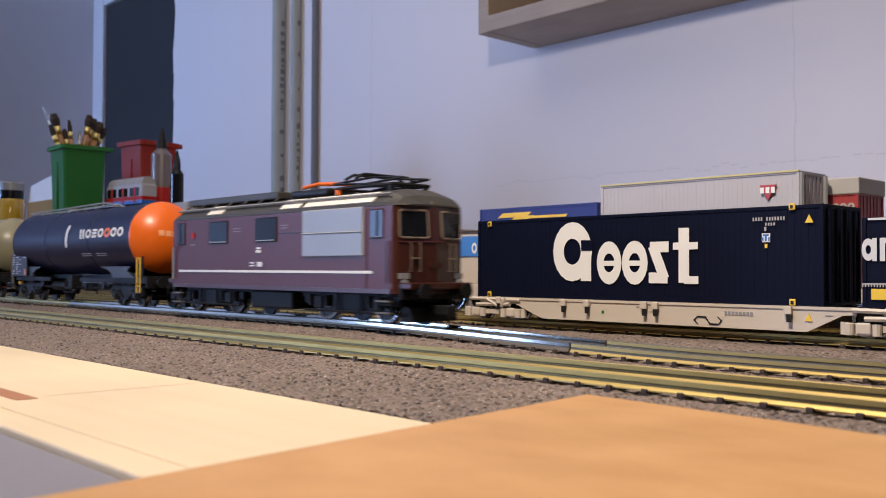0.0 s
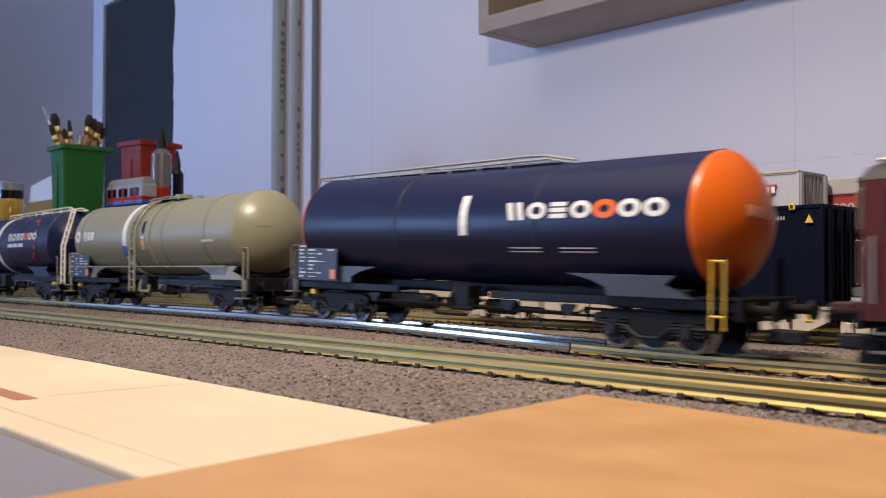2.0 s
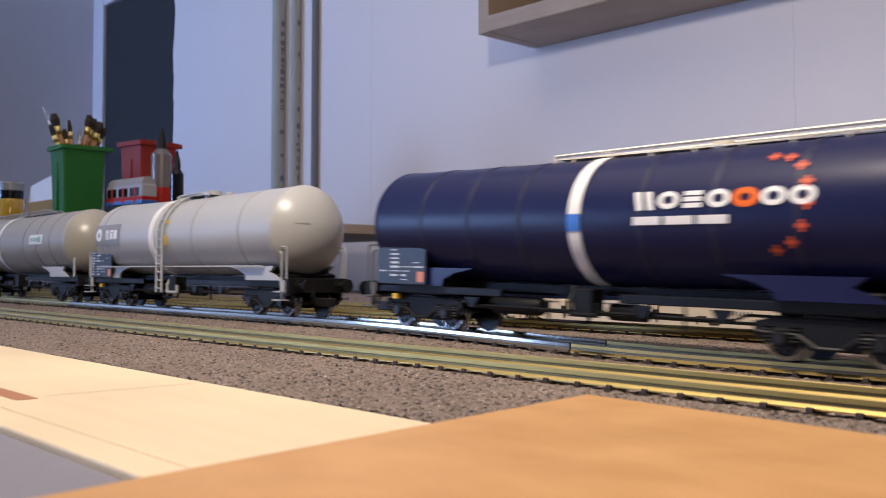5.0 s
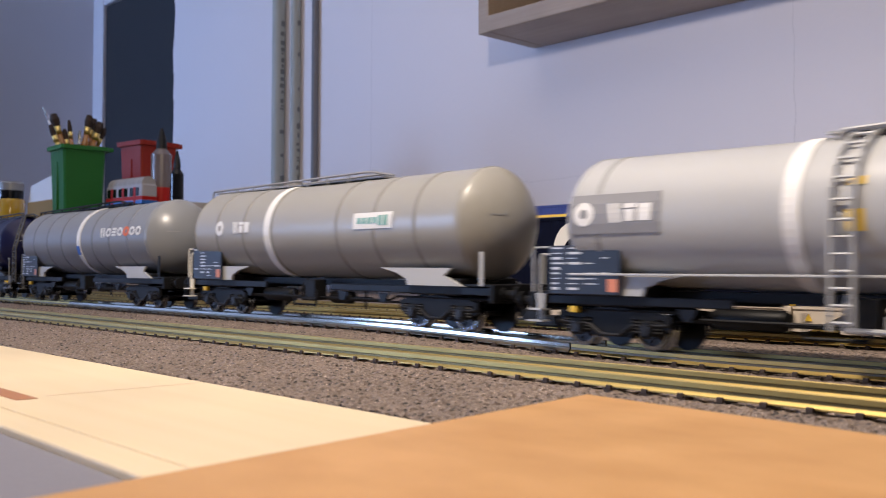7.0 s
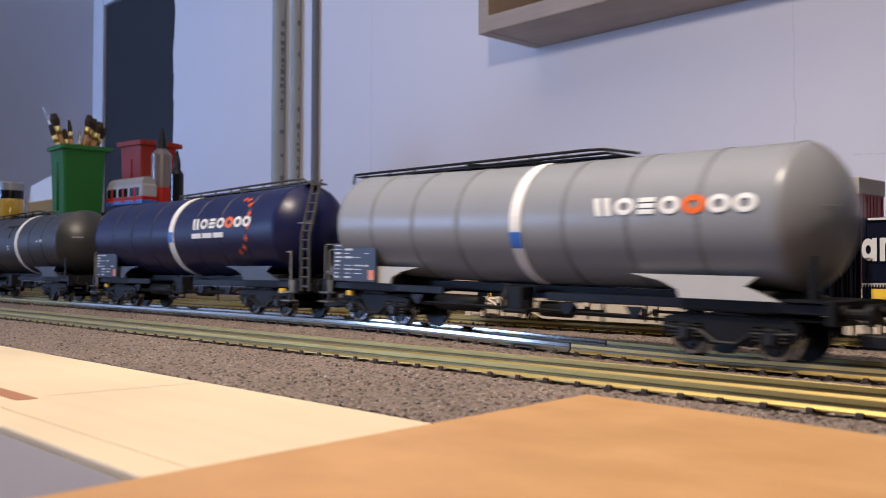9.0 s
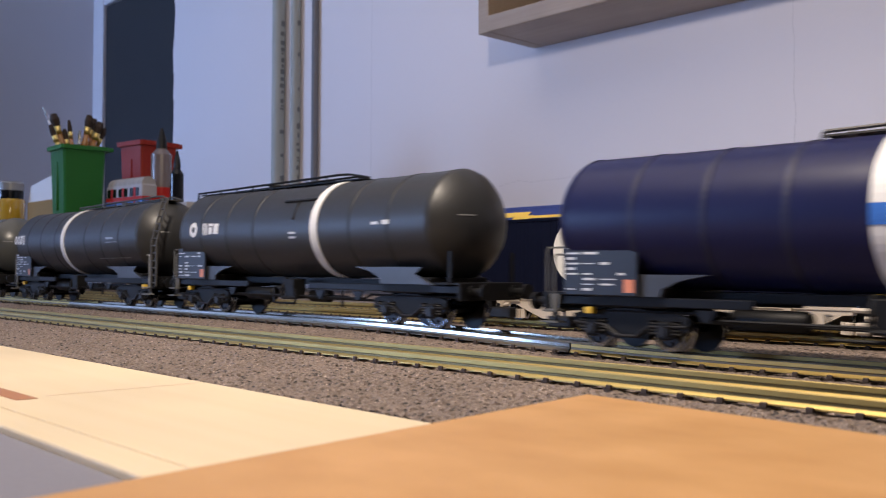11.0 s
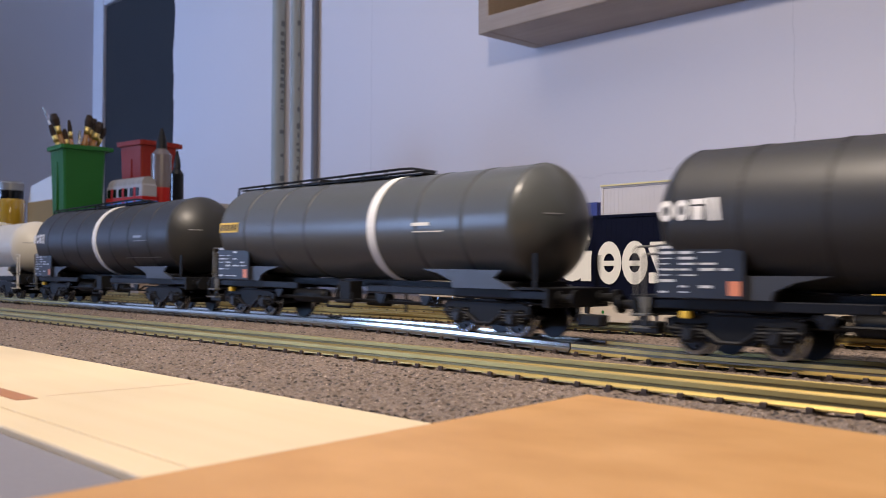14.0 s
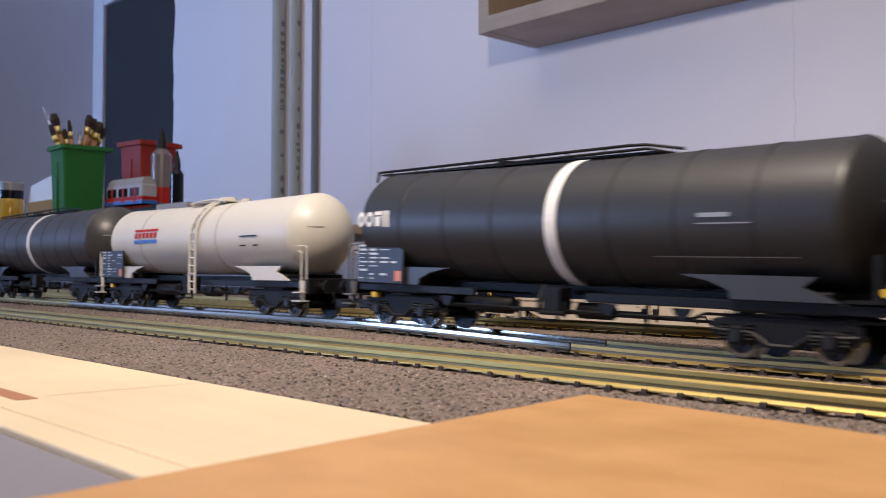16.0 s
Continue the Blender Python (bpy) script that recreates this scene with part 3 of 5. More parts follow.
def tank_wagon(label, paint, head_paint=None, walkway="rear", ladder="", band=True, band_x=0.0, radius=0.0190, seams=(-0.066, -0.044, -0.022, 0.022, 0.044, 0.066), mark=None, skirt=None, board=(True, True), trim=None, stripe=False, fx=0.0, back_half=0.0, ladder_x=0.1010, rear_rail=None, pale_ends=False):
    trim = trim or UNDER
    skirt = skirt or DARKPLATE
    head_paint = head_paint or paint
    w = tagged(new("tank_wagon"), label, "tank wagon", "tank wagons of the moving train")
    zc = 0.0355 if radius > 0.0185 else 0.0338
    lift = lambda x: zc + 0.0007 * (abs(x) / 0.085) ** 1.2
    nose = 0.0845 + (0.006 if fx else 0.002)
    half, head = nose, 0.0114
    back = back_half or (0.0795 if walkway == 'centre' else 0.0845)
    ahead = lambda d: fx if d > 0 else 0.0
    body = [(-back + (half + back) * i / 28, radius) for i in range(29)]
    part("tank_shell", lathe(body, "x", 56, lift, False), paint, w, smooth=True)
    for d in (-1, 1):
        half = nose if d > 0 else back
        # a dished end: tight rounded rim, shallow spherical face
        rim = 0.0038
        dish = (head ** 2 - rim ** 2 + (radius - rim) ** 2) / (2 * (head - rim))
        cut = math.atan2(radius - rim, dish - head)
        prof = [(d * half, radius + 0.00003)]
        prof += [(d * (half + rim * math.cos(a)), radius - rim + rim * math.sin(a)) for a in [math.pi / 2 + (cut - math.pi / 2) * k / 8 for k in range(1, 9)]]
        prof += [(d * (half + head - dish + dish * math.cos(a)), max(0.0002, dish * math.sin(a))) for a in [cut * (1 - k / 9) for k in range(1, 10)]]
        part("tank_head", lathe(prof, "x", 56, lambda a, d=d: lift(d * half), False), head_paint, w, "domed tank end" if head_paint is paint else "bright orange domed tank end", smooth=True)
        if head_paint is paint:
            ball = lambda u, v, d=d, half=half: (d * (half + head - dish + math.sqrt(dish ** 2 - u * u - (v - lift(d * half)) ** 2) + 0.0002), u, v)
            part("head_print", shapes([("bar", -0.0085, zc + 0.0030, 0.0060, 0.0004)], ball), SILVER, w, "short pale line on the tank end")
        part("weld_seam", lathe([(d * half - 0.0002, radius), (d * half - 0.0001, radius + 0.00018), (d * half + 0.0001, radius + 0.00018), (d * half + 0.0002, radius)], "x", 56, lambda a, d=d: lift(d * half)), paint, w)
    weld = 0.0011
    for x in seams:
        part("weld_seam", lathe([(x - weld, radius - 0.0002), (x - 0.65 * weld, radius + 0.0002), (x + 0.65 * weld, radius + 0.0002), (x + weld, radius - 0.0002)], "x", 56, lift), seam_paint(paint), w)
    wrap = lambda u, v: (u, -(radius + 0.00028) * math.cos((v - lift(u)) / radius), lift(u) + (radius + 0.00028) * math.sin((v - lift(u)) / radius))
    if band:
        part("white_band", lathe([(band_x - 0.0022, radius - 0.0002), (band_x - 0.0022, radius + 0.0004), (band_x + 0.0022, radius + 0.0004), (band_x + 0.0022, radius - 0.0002)], "x", 64, lift), WHITE, w, "painted white centre band")
    if mark:
        mark(w, wrap, zc, radius)
    # saddles over the bogies and the long underframe
    for d in (-1, 1):
        for s in (-1, 1):
            pts = [(d * a + ahead(d), z) for a, z in ((0.0440, 0.0210), (0.0810, 0.0210), (0.0775, 0.0185), (0.0865, 0.0150), (0.0590, 0.0150), (0.0582, 0.0172), (0.0530, 0.0193))]
            part("saddle", slab(pts, s * 0.0148 - 0.0006, s * 0.0148 + 0.0006), skirt, w, "saddle plate carrying the tank")
        part("cradle", B(min(d * 0.058, d * 0.084) + ahead(d), max(d * 0.058, d * 0.084) + ahead(d), -0.0140, 0.0140, 0.0118, 0.0175, bevel=0.0006), UNDER, w)
    for s in (-1, 1):
        for a, b in ((-0.0990, -0.0330), (0.0120, 0.0990)):
            part("solebar", B(a, b, s * 0.0132 - 0.0007, s * 0.0132 + 0.0007, 0.0122, 0.0148, bevel=0.0003), BLUEGREY, w, "side sill stub")
        if stripe:
            part("side_ledge", B(-0.083, 0.083, s * 0.0166 - 0.0008, s * 0.0166 + 0.0008, 0.0205, 0.0212, bevel=0.0002), trim, w, "thin pale ledge along the tank")
    part("centre_sill", B(-0.060, 0.060, -0.0050, 0.0050, 0.0138, 0.0164), UNDER, w)
    # brake gear
    part("air_tank", lathe([(-0.042, 0.0), (-0.042, 0.0022), (-0.041, 0.0028), (-0.022, 0.0028), (-0.021, 0.0022), (-0.021, 0.0)], "x", 18, lambda a: 0.0095), UNDER, w, "grey air reservoir", smooth=True).matrix_basis = pose(0, -0.0075, 0)
    part("brake_cylinder", lathe([(0.004, 0.0), (0.004, 0.0024), (0.016, 0.0024), (0.018, 0.0006), (0.028, 0.0006), (0.028, 0.0)], "x", 16, lambda a: 0.0092), UNDER, w).matrix_basis = pose(0, -0.006, 0)
    part("brake_rigging", rods([((-0.055, -0.009, 0.0085), (0.055, -0.009, 0.0085)), ((-0.015, -0.012, 0.0120), (-0.015, -0.012, 0.0060)), ((0.032, -0.012, 0.0120), (0.032, -0.012, 0.0055)), ((-0.015, -0.012, 0.0060), (0.0, -0.012, 0.0060)), ((0.0, -0.012, 0.006), (0.002, -0.012, 0.0120))], 0.0005), UNDER, w)
    part("drain_valve", path_rod([(-0.004, -0.013, 0.0165), (-0.004, -0.0155, 0.0120), (-0.004, -0.0155, 0.0085), (0.006, -0.0155, 0.0085), (0.006, -0.0155, 0.0120)], 0.0007, 8), trim if stripe else UNDER, w, "drain pipe and valve")
    part("air_pipe", path_rod([(-0.097, -0.0122, 0.0108), (-0.050, -0.0122, 0.0108), (-0.046, -0.0122, 0.0092), (0.046, -0.0122, 0.0092), (0.050, -0.0122, 0.0108), (0.097, -0.0122, 0.0108)], 0.00045), UNDER, w, "thin air pipe under the side sill")
    for x in (-0.046, 0.020, 0.044):
        part("sill_bracket", slab([(x - 0.0030, 0.0118), (x + 0.0030, 0.0118), (x + 0.0010, 0.0086), (x - 0.0010, 0.0086)], -0.0140, -0.0132), BLUEGREY, w)
    for x in (-0.0832, 0.0880) if ladder == "end" else (-0.0832,):
        part("relay_valve", B(x - 0.0013, x + 0.0013, -0.0152, -0.0130, 0.0098, 0.0118, bevel=0.0003), YELLOW, w, "small yellow brake valve")
    part("valve_box", B(-0.0035, 0.0035, -0.0150, -0.0090, 0.0080, 0.0160, bevel=0.0004), UNDER, w, "dark valve box below the band")
    buffers_and_hook(w, 0.1000)
    for d in (-1, 1):
        bogie(w, d * 0.0712 + ahead(d), WAGON_WHEEL, WAGON_R, WB)
        part("end_platform", B(min(d * 0.087, d * 0.0995), max(d * 0.087, d * 0.0995), -0.0150, 0.0150, 0.0151, 0.0158), UNDER, w)
        # end hand rails: pale at the rear, those ahead in the tank's own colour
        tone = trim if walkway == "centre" else (rear_rail or STEPGREY) if d < 0 else (skirt if pale_ends else LADDERGREY if ladder == "end" else UNDER)
        for s in (-1, 1):
            if d > 0 and walkway != "centre" and ladder != "end":
                part("end_post", B(d * 0.0940, d * 0.0956, s * 0.0150 - 0.0003, s * 0.0150 + 0.0003, 0.0152, 0.0262, bevel=0.0001), tone, w, "upright end post")
                continue
            part("hand_rail", path_rod([(d * 0.0955, s * 0.0152, 0.0070), (d * 0.0955, s * 0.0152, 0.0258), (d * 0.0948, s * 0.0150, 0.0268), (d * 0.0915, s * 0.0146, 0.0266)], 0.00036), tone, w, "bent hand rail")
            for z, b in ((0.0068, 0.0030), (0.0102, 0.0026)):
                part("foot_step", B(d * 0.0955 - b, d * 0.0955 + b, s * 0.0158 - 0.0020, s * 0.0158 + 0.0020, z, z + 0.0005), tone, w, "narrow foot step")
            part("step_bracket", slab([(d * 0.0955 - 0.0018, 0.0152), (d * 0.0955 + 0.0018, 0.0152), (d * 0.0955 + 0.0010, 0.0100), (d * 0.0955 + 0.0010, 0.0070), (d * 0.0955 - 0.0010, 0.0070), (d * 0.0955 - 0.0010, 0.0100)], s * 0.0146 - 0.0004, s * 0.0146 + 0.0004), tone, w)
            if d < 0 or walkway == "centre":
                part("end_rail", path_rod([(d * 0.0985, s * 0.0148, 0.0155), (d * 0.0985, s * 0.0148, 0.0278), (d * 0.0978, s * 0.0148, 0.0288), (d * 0.0915, s * 0.0148, 0.0288)], 0.00034), tone, w, "bent end rail")
        # brake hose and hangers at the end
        part("brake_hose", path_rod([(d * 0.1000, -0.0050, 0.0120), (d * 0.1030, -0.0052, 0.0105), (d * 0.1042, -0.0054, 0.0078), (d * 0.1030, -0.0056, 0.0062)], 0.0005), BLACK, w, "black rubber brake hose")
    # data panel with plain bars for writing
    if board[0]:
        pn = part("data_panel", B(-0.0905, -0.0650, -0.0170, -0.0163, 0.0150, 0.0292, bevel=0.0003), PANELBLUE, w, "dark data panel with pale lines of print")
        random.seed(len(label) * 7 % 97)
        bars = []
        for k in range(9):
            for j in range(4):
                if random.random() < (0.8 if j < 2 else 0.45) and not (j == 3 and k > 5):
                    wd = random.uniform(0.0022, 0.0054)
                    bars.append(("bar", -0.0893 + j * 0.0060 + wd / 2, 0.0284 - k * 0.00146, wd, random.choice((0.0003, 0.0005, 0.0007))))
        part("printed_text", shapes(bars, flat_wrap(-0.01715)), PANELPRINT, pn, "pale lines of print")
        part("hazard_sign", shapes([("bar", -0.0676, 0.0178, 0.0034, 0.0036)], flat_wrap(-0.01718)), SALMON, pn, "small orange sign")
        part("panel_post", rods([((-0.0865, -0.0160, 0.0150), (-0.0865, -0.0160, 0.0288)), ((-0.0675, -0.0160, 0.0150), (-0.0675, -0.0160, 0.0288))], 0.0005), UNDER, w)
    # walkways on top
    ztop = zc + radius
    if walkway in ("rear", "front"):
        x0, x1 = (-0.095, 0.030) if walkway == "rear" else (-0.020, 0.092)
        wk = part("walkway", B(x0, x1, -0.0030, 0.0030, ztop + 0.0006, ztop + 0.0011), trim, w, "grated walkway on top of the tank")
        part("walkway_rail", path_rod([(x0, -0.0046, ztop - 0.0020), (x0 + 0.001, -0.0046, ztop + 0.0016), (x1 - 0.010, -0.0046, ztop + 0.0030), (x1 - 0.004, -0.0044, ztop + 0.0028), (x1 + 0.008 if walkway == "rear" else x1, -0.0040, ztop + 0.0008)], 0.0005), trim, wk)
        part("walkway_rail", path_rod([(x0, 0.0046, ztop - 0.0020), (x0 + 0.001, 0.0046, ztop + 0.0016), (x1 - 0.010, 0.0046, ztop + 0.0030), (x1, 0.0044, ztop + 0.0008)], 0.0005), trim, wk)
        part("walkway_post", rods([((x0 + 0.008 + k * 0.014, s * 0.0046, ztop - 0.0012), (x0 + 0.008 + k * 0.014, s * 0.0046, ztop + 0.0014 + 0.00018 * k)) for k in range(8) for s in (-1, 1)], 0.0004), trim, wk)
        part("hatch", rod(bmesh.new(), ((x0 + x1) / 2, 0.0, ztop - 0.001), ((x0 + x1) / 2, 0, ztop + 0.0022), 0.0032, 18), trim, w, "round filling hatch")
    else:
        wk = part("walkway", B(-0.012, 0.021, -0.0068, 0.0068, ztop + 0.0006, ztop + 0.0012), trim, w, "short platform on top of the tank")
        part("walkway_rail", path_rod([(-0.009, -0.0070, ztop - 0.0012), (-0.008, -0.0070, ztop + 0.0012), (0.012, -0.0068, ztop + 0.0018), (0.020, -0.0060, ztop + 0.0004)], 0.0005), trim, wk)
        part("hatch", rod(bmesh.new(), (0.012, 0.0, ztop - 0.001), (0.012, 0, ztop + 0.0030), 0.0042, 20), trim, w, "round filling hatch")
        part("hatch", rod(bmesh.new(), (0.028, 0.0, ztop - 0.001), (0.028, 0, ztop + 0.0016), 0.0022, 16), trim, w, "small valve dome")
    if ladder:
        lx = ladder_x
        if ladder == "centre":
            arc = [(lx, -(radius + 0.0014) * math.cos(a), zc + (radius + 0.0014) * math.sin(a)) for a in [math.radians(d) for d in range(0, 76, 15)]]
            line = [(lx, -(radius + 0.0016), 0.0085)] + arc
        else:
            line = [(lx, -0.0155, 0.0110), (lx, -0.0155, 0.0330), (lx - 0.002, -0.0085, zc + radius + 0.001)]
        ld = part("ladder", path_rod([(x - 0.0026, y, z) for x, y, z in line], 0.0006), trim, w, "narrow ladder")
        part("ladder_stile", path_rod([(x + 0.0026, y, z) for x, y, z in line], 0.0006), trim, ld)
        tot = []
        for p, q in zip(line[:-1], line[1:]):
            n = max(1, int((Vector(q) - Vector(p)).length / 0.0034))
            tot += [tuple(Vector(p).lerp(Vector(q), (k + 0.5) / n)) for k in range(n)]
        for x, y, z in tot:
            part("rung", rods([((x - 0.0026, y, z), (x + 0.0026, y, z))], 0.00045), trim, ld)
    return w


DISH = 0.02280


def mark_word(w, wrap, zc, r):
    wordmark(0.0520, zc + 0.0036, 0.058, 0.0064, (WHITE, ORANGEP), wrap, w, "VRSRORR")


def mark_blue_orange(w, wrap, zc, r):
    mark_word(w, wrap, zc, r)
    part("white_stroke", shapes([("bar", 0.0045, zc + 0.003, 0.0034, 0.013)], wrap), WHITE, w, "short white stroke on the side")
    part("printed_text", shapes([("bar", 0.030 + 0.020 * (k % 2), zc - 0.0075 - 0.0012 * (k // 2), 0.013, 0.0004) for k in range(4)], wrap), WHITE, w)
    part("head_mark", shapes([("bar", -0.006 + 0.0035 * k, zc + 0.0028 - 0.0003 * k, 0.0028, 0.0030) for k in range(5)], lambda u, v: (0.0865 + 0.0114 - DISH + math.sqrt(DISH ** 2 - u * u - (v - zc) ** 2) + 0.0003, u, v)), PEACH, w, "pale mark on the orange end")
    part("yellow_post", rods([((x, -0.0170, 0.0075), (x, -0.0170, 0.0255)) for x in (0.0925, 0.0962)] + [((0.0925, -0.0170, z), (0.0962, -0.0170, z)) for z in (0.0110, 0.0250)], 0.00035), YELLOW, w, "yellow end hand rail")


def mark_ring(sign=False, shift=0.0, scale=1.0):
    def f(w, wrap, zc, r):
        part("maker_mark", shapes([("ring", -0.082 + shift, zc + 0.0020, 0.0070 * scale, 0.0068 * scale, 0.4)], wrap), WHITE, w, "printed maker's mark as plain shapes")
        wordmark(-0.0690 + shift * 1.25, zc + 0.0020, 0.0145 * scale, 0.0062 * scale, (WHITE, WHITE), wrap, w, "VTB")
        if sign:
            part("product_sign", shapes([("bar", 0.044, zc + 0.0022, 0.022, 0.0058)], wrap), WHITE, w, "white product sign with green letters as bars")
            part("sign_print", shapes([("bar", 0.0365 + 0.0030 * k, zc + 0.0022, 0.0022, 0.0022 if k < 4 else 0.0036) for k in range(6)], lambda u, v: tuple(Vector(wrap(u, v)) + Vector((0, -0.0001, 0)))), SIGNGREEN, w, "green print as bars")
    return f


def mark_olive(w, wrap, zc, r):
    mark_ring(shift=0.007, scale=0.95)(w, wrap, zc, r)
    up = lambda u, v: tuple(Vector(wrap(u, v)) + Vector((0, -0.0003, 0)))
    part("band_patch", shapes([("bar", -0.015, zc - 0.0068, 0.0047, 0.0060)], up), BLUEP, w, "blue patch on the band")
    part("notice", shapes([("bar", 0.0058, zc + 0.0050, 0.0024, 0.0060)], wrap), BLUEGREY, w, "dark notice plate")
    part("notice", shapes([("bar", 0.0058, zc - 0.0030, 0.0030, 0.0030)], wrap), YELLOW, w, "small yellow notice")
    part("notice", shapes([("bar", 0.0058, zc - 0.0002, 0.0030, 0.0016), ("bar", 0.0058, zc - 0.0054, 0.0030, 0.0012)], wrap), PANELPRINT, w, "small white notices")
    part("printed_text", shapes([("bar", 0.0705, zc - 0.0030, 0.0100, 0.0010)], wrap), PANELPRINT, w, "short pale line of print")
    for x in (-0.0105, 0.0120):
        part("tank_strap", lathe([(x - 0.0016, r - 0.0002), (x - 0.0016, r + 0.0006), (x + 0.0016, r + 0.0006), (x + 0.0016, r - 0.0002)], "x", 56, lambda a: zc), OLIVET, w, "raised steel strap round the tank")


def mark_black(w, wrap, zc, r):
    mark_ring(shift=0.010, scale=1.0)(w, wrap, zc, r)
    part("notice", shapes([("bar", 0.0080, zc - 0.0012, 0.0050, 0.0008), ("bar", 0.0080, zc - 0.0030, 0.0046, 0.0008), ("bar", 0.0600, zc + 0.0010, 0.0040, 0.0010), ("bar", 0.0660, zc + 0.0012, 0.0040, 0.0016)], wrap), PANELPRINT, w, "small pale notices")
    part("tank_rib", rods([(wrap(-0.0020, zc + 0.0125), wrap(0.0190, zc + 0.0125)), (wrap(0.0080, zc + 0.0125), wrap(0.0080, zc + 0.0040))], 0.0006), BLACK, w, "dark pipe across the tank side")


def mark_ring_boxed(w, wrap, zc, r):
    part("grey_panel", shapes([("bar", -0.0700 + 0.004, zc + 0.0022, 0.030, 0.0110)], wrap), BLUEGREYLIGHT, w, "grey printed panel")
    up = lambda u, v: tuple(Vector(wrap(u, v)) + Vector((0, -0.0001, 0)))
    part("maker_mark", shapes([("ring", -0.076, zc + 0.0022, 0.0070, 0.0068, 0.4)], up), WHITE, w, "printed maker's mark as plain shapes")
    wordmark(-0.0605, zc + 0.0022, 0.0145, 0.0062, (WHITE, WHITE), up, w, "VTB")
    part("notice", shapes([("bar", 0.000, zc + 0.007, 0.004, 0.002), ("bar", 0.000, zc - 0.002, 0.004, 0.005)], wrap), YELLOW, w, "small yellow notices")


def mark_block(w, wrap, zc, r):
    wordmark(-0.0790, zc + 0.0022, 0.0185, 0.0068, (WHITE, WHITE), wrap, w, "RRTV")
    part("printed_text", shapes([("bar", 0.056, zc + 0.0005, 0.009, 0.0011), ("bar", 0.0585, zc - 0.0016, 0.015, 0.0003), ("bar", 0.057, zc - 0.0105, 0.040, 0.0003)], wrap), SILVER, w, "pale lines of print")


def mark_euro(w, wrap, zc, r):
    wordmark(0.0455, zc + 0.0045, 0.051, 0.0060, (WHITE, ORANGEP), wrap, w, "VRSRORR")
    part("printed_text", shapes([("bar", 0.0245 + 0.0098 * k, zc - 0.0008, 0.0086, 0.0022) for k in range(3)], wrap), WHITE, w, "white slogan as bars")
    st = []
    for k in range(8):
        a = math.radians(-80 + k * 25)
        st += [("bar", 0.0585 + 0.010 * math.cos(a), zc + 0.0035 + 0.0125 * math.sin(a), 0.0030, 0.0010), ("bar", 0.0585 + 0.010 * math.cos(a), zc + 0.0035 + 0.0125 * math.sin(a), 0.0010, 0.0030)]
    part("star_arc", shapes(st, wrap), REDORANGE, w, "orange-red marks in an arc")
    part("band_patch", shapes([("bar", 0.0, zc - 0.0008, 0.0046, 0.0048)], lambda u, v: tuple(Vector(wrap(u, v)) + Vector((0, -0.0003, 0)))), BLUEP, w, "blue patch on the band")


def mark_grey_word(w, wrap, zc, r):
    wordmark(0.0580, zc + 0.0036, 0.050, 0.0060, (WHITE, ORANGEP), wrap, w, "VRSRORR")
    part("band_patch", shapes([("bar", 0.0040, zc - 0.0055, 0.0046, 0.0050)], lambda u, v: tuple(Vector(wrap(u, v)) + Vector((0, -0.0003, 0)))), BLUEP, w, "blue patch on the band")


def mark_yellow_label(w, wrap, zc, r):
    part("yellow_label", shapes([("bar", -0.078, zc + 0.0020, 0.0150, 0.0042)], wrap), YELLOW, w, "yellow label with dark print")
    part("label_print", shapes([("bar", -0.0835 + 0.0028 * k, zc + 0.0020, 0.0018, 0.0026) for k in range(5)], lambda u, v: tuple(Vector(wrap(u, v)) + Vector((0, -0.0001, 0)))), BLUEGREY, w)
    part("printed_text", shapes([("bar", 0.047, zc + 0.0005, 0.009, 0.0011), ("bar", 0.0505, zc - 0.0020, 0.015, 0.0004)], wrap), CREAM, w, "pale lines of print")


def mark_white(w, wrap, zc, r):
    part("maker_mark", shapes([("bar", -0.0500 + 0.0042 * k, zc + 0.0026, 0.0032, 0.0026) for k in range(6)], wrap), REDP, w, "red and blue mark as plain bars")
    part("maker_mark", shapes([("bar", -0.0395, zc + 0.0052, 0.0255, 0.0012)], wrap), REDP, w)
    part("maker_mark", shapes([("bar", -0.0395, zc - 0.0004, 0.0255, 0.0016)], wrap), BLUEP, w)
    part("printed_text", shapes([("bar", 0.058, zc + 0.000, 0.014, 0.0006), ("bar", 0.053, zc - 0.0040, 0.005, 0.0006), ("bar", 0.063, zc - 0.0040, 0.004, 0.0006)], wrap), BLUEGREY, w, "dark lines of print")


BLUEGREYLIGHT = material("mid_grey_panel", (0.24, 0.24, 0.25), 0.5)
SIGNGREEN = material("teal_green_print", (0.16, 0.36, 0.30), 0.5)
# Light falling on the flat saddle plates, put into a paler paint.
LITPLATE = material("lit_pale_grey_plate", (0.44, 0.44, 0.43), 0.5, vary=0.06)
REDORANGE = material("orange_red_print", (0.6, 0.08, 0.02), 0.5)


def tank_paint(name, c, rough=0.36, gloss=0.5):
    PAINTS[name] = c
    return material(name, c, rough, vary=0.05, scale=40, bump=0.02, fine=700, gloss=gloss)


NAVYT = tank_paint("navy_tank_paint", (0.0075, 0.0095, 0.040), 0.34, 0.3)
NAVYT2 = tank_paint("deep_blue_tank_paint", (0.0075, 0.0095, 0.050), 0.34, 0.3)
OLIVET = tank_paint("olive_tank_paint", (0.25, 0.245, 0.165), 0.34)
LIGHTT = tank_paint("light_grey_tank_paint", (0.40, 0.405, 0.41), 0.32)
BEIGET = tank_paint("beige_grey_tank_paint", (0.31, 0.30, 0.275), 0.32)
GREYT = tank_paint("mid_grey_tank_paint", (0.22, 0.23, 0.25), 0.32)
BLACKT = tank_paint("black_tank_paint", (0.023, 0.0235, 0.025), 0.42, 0.5)
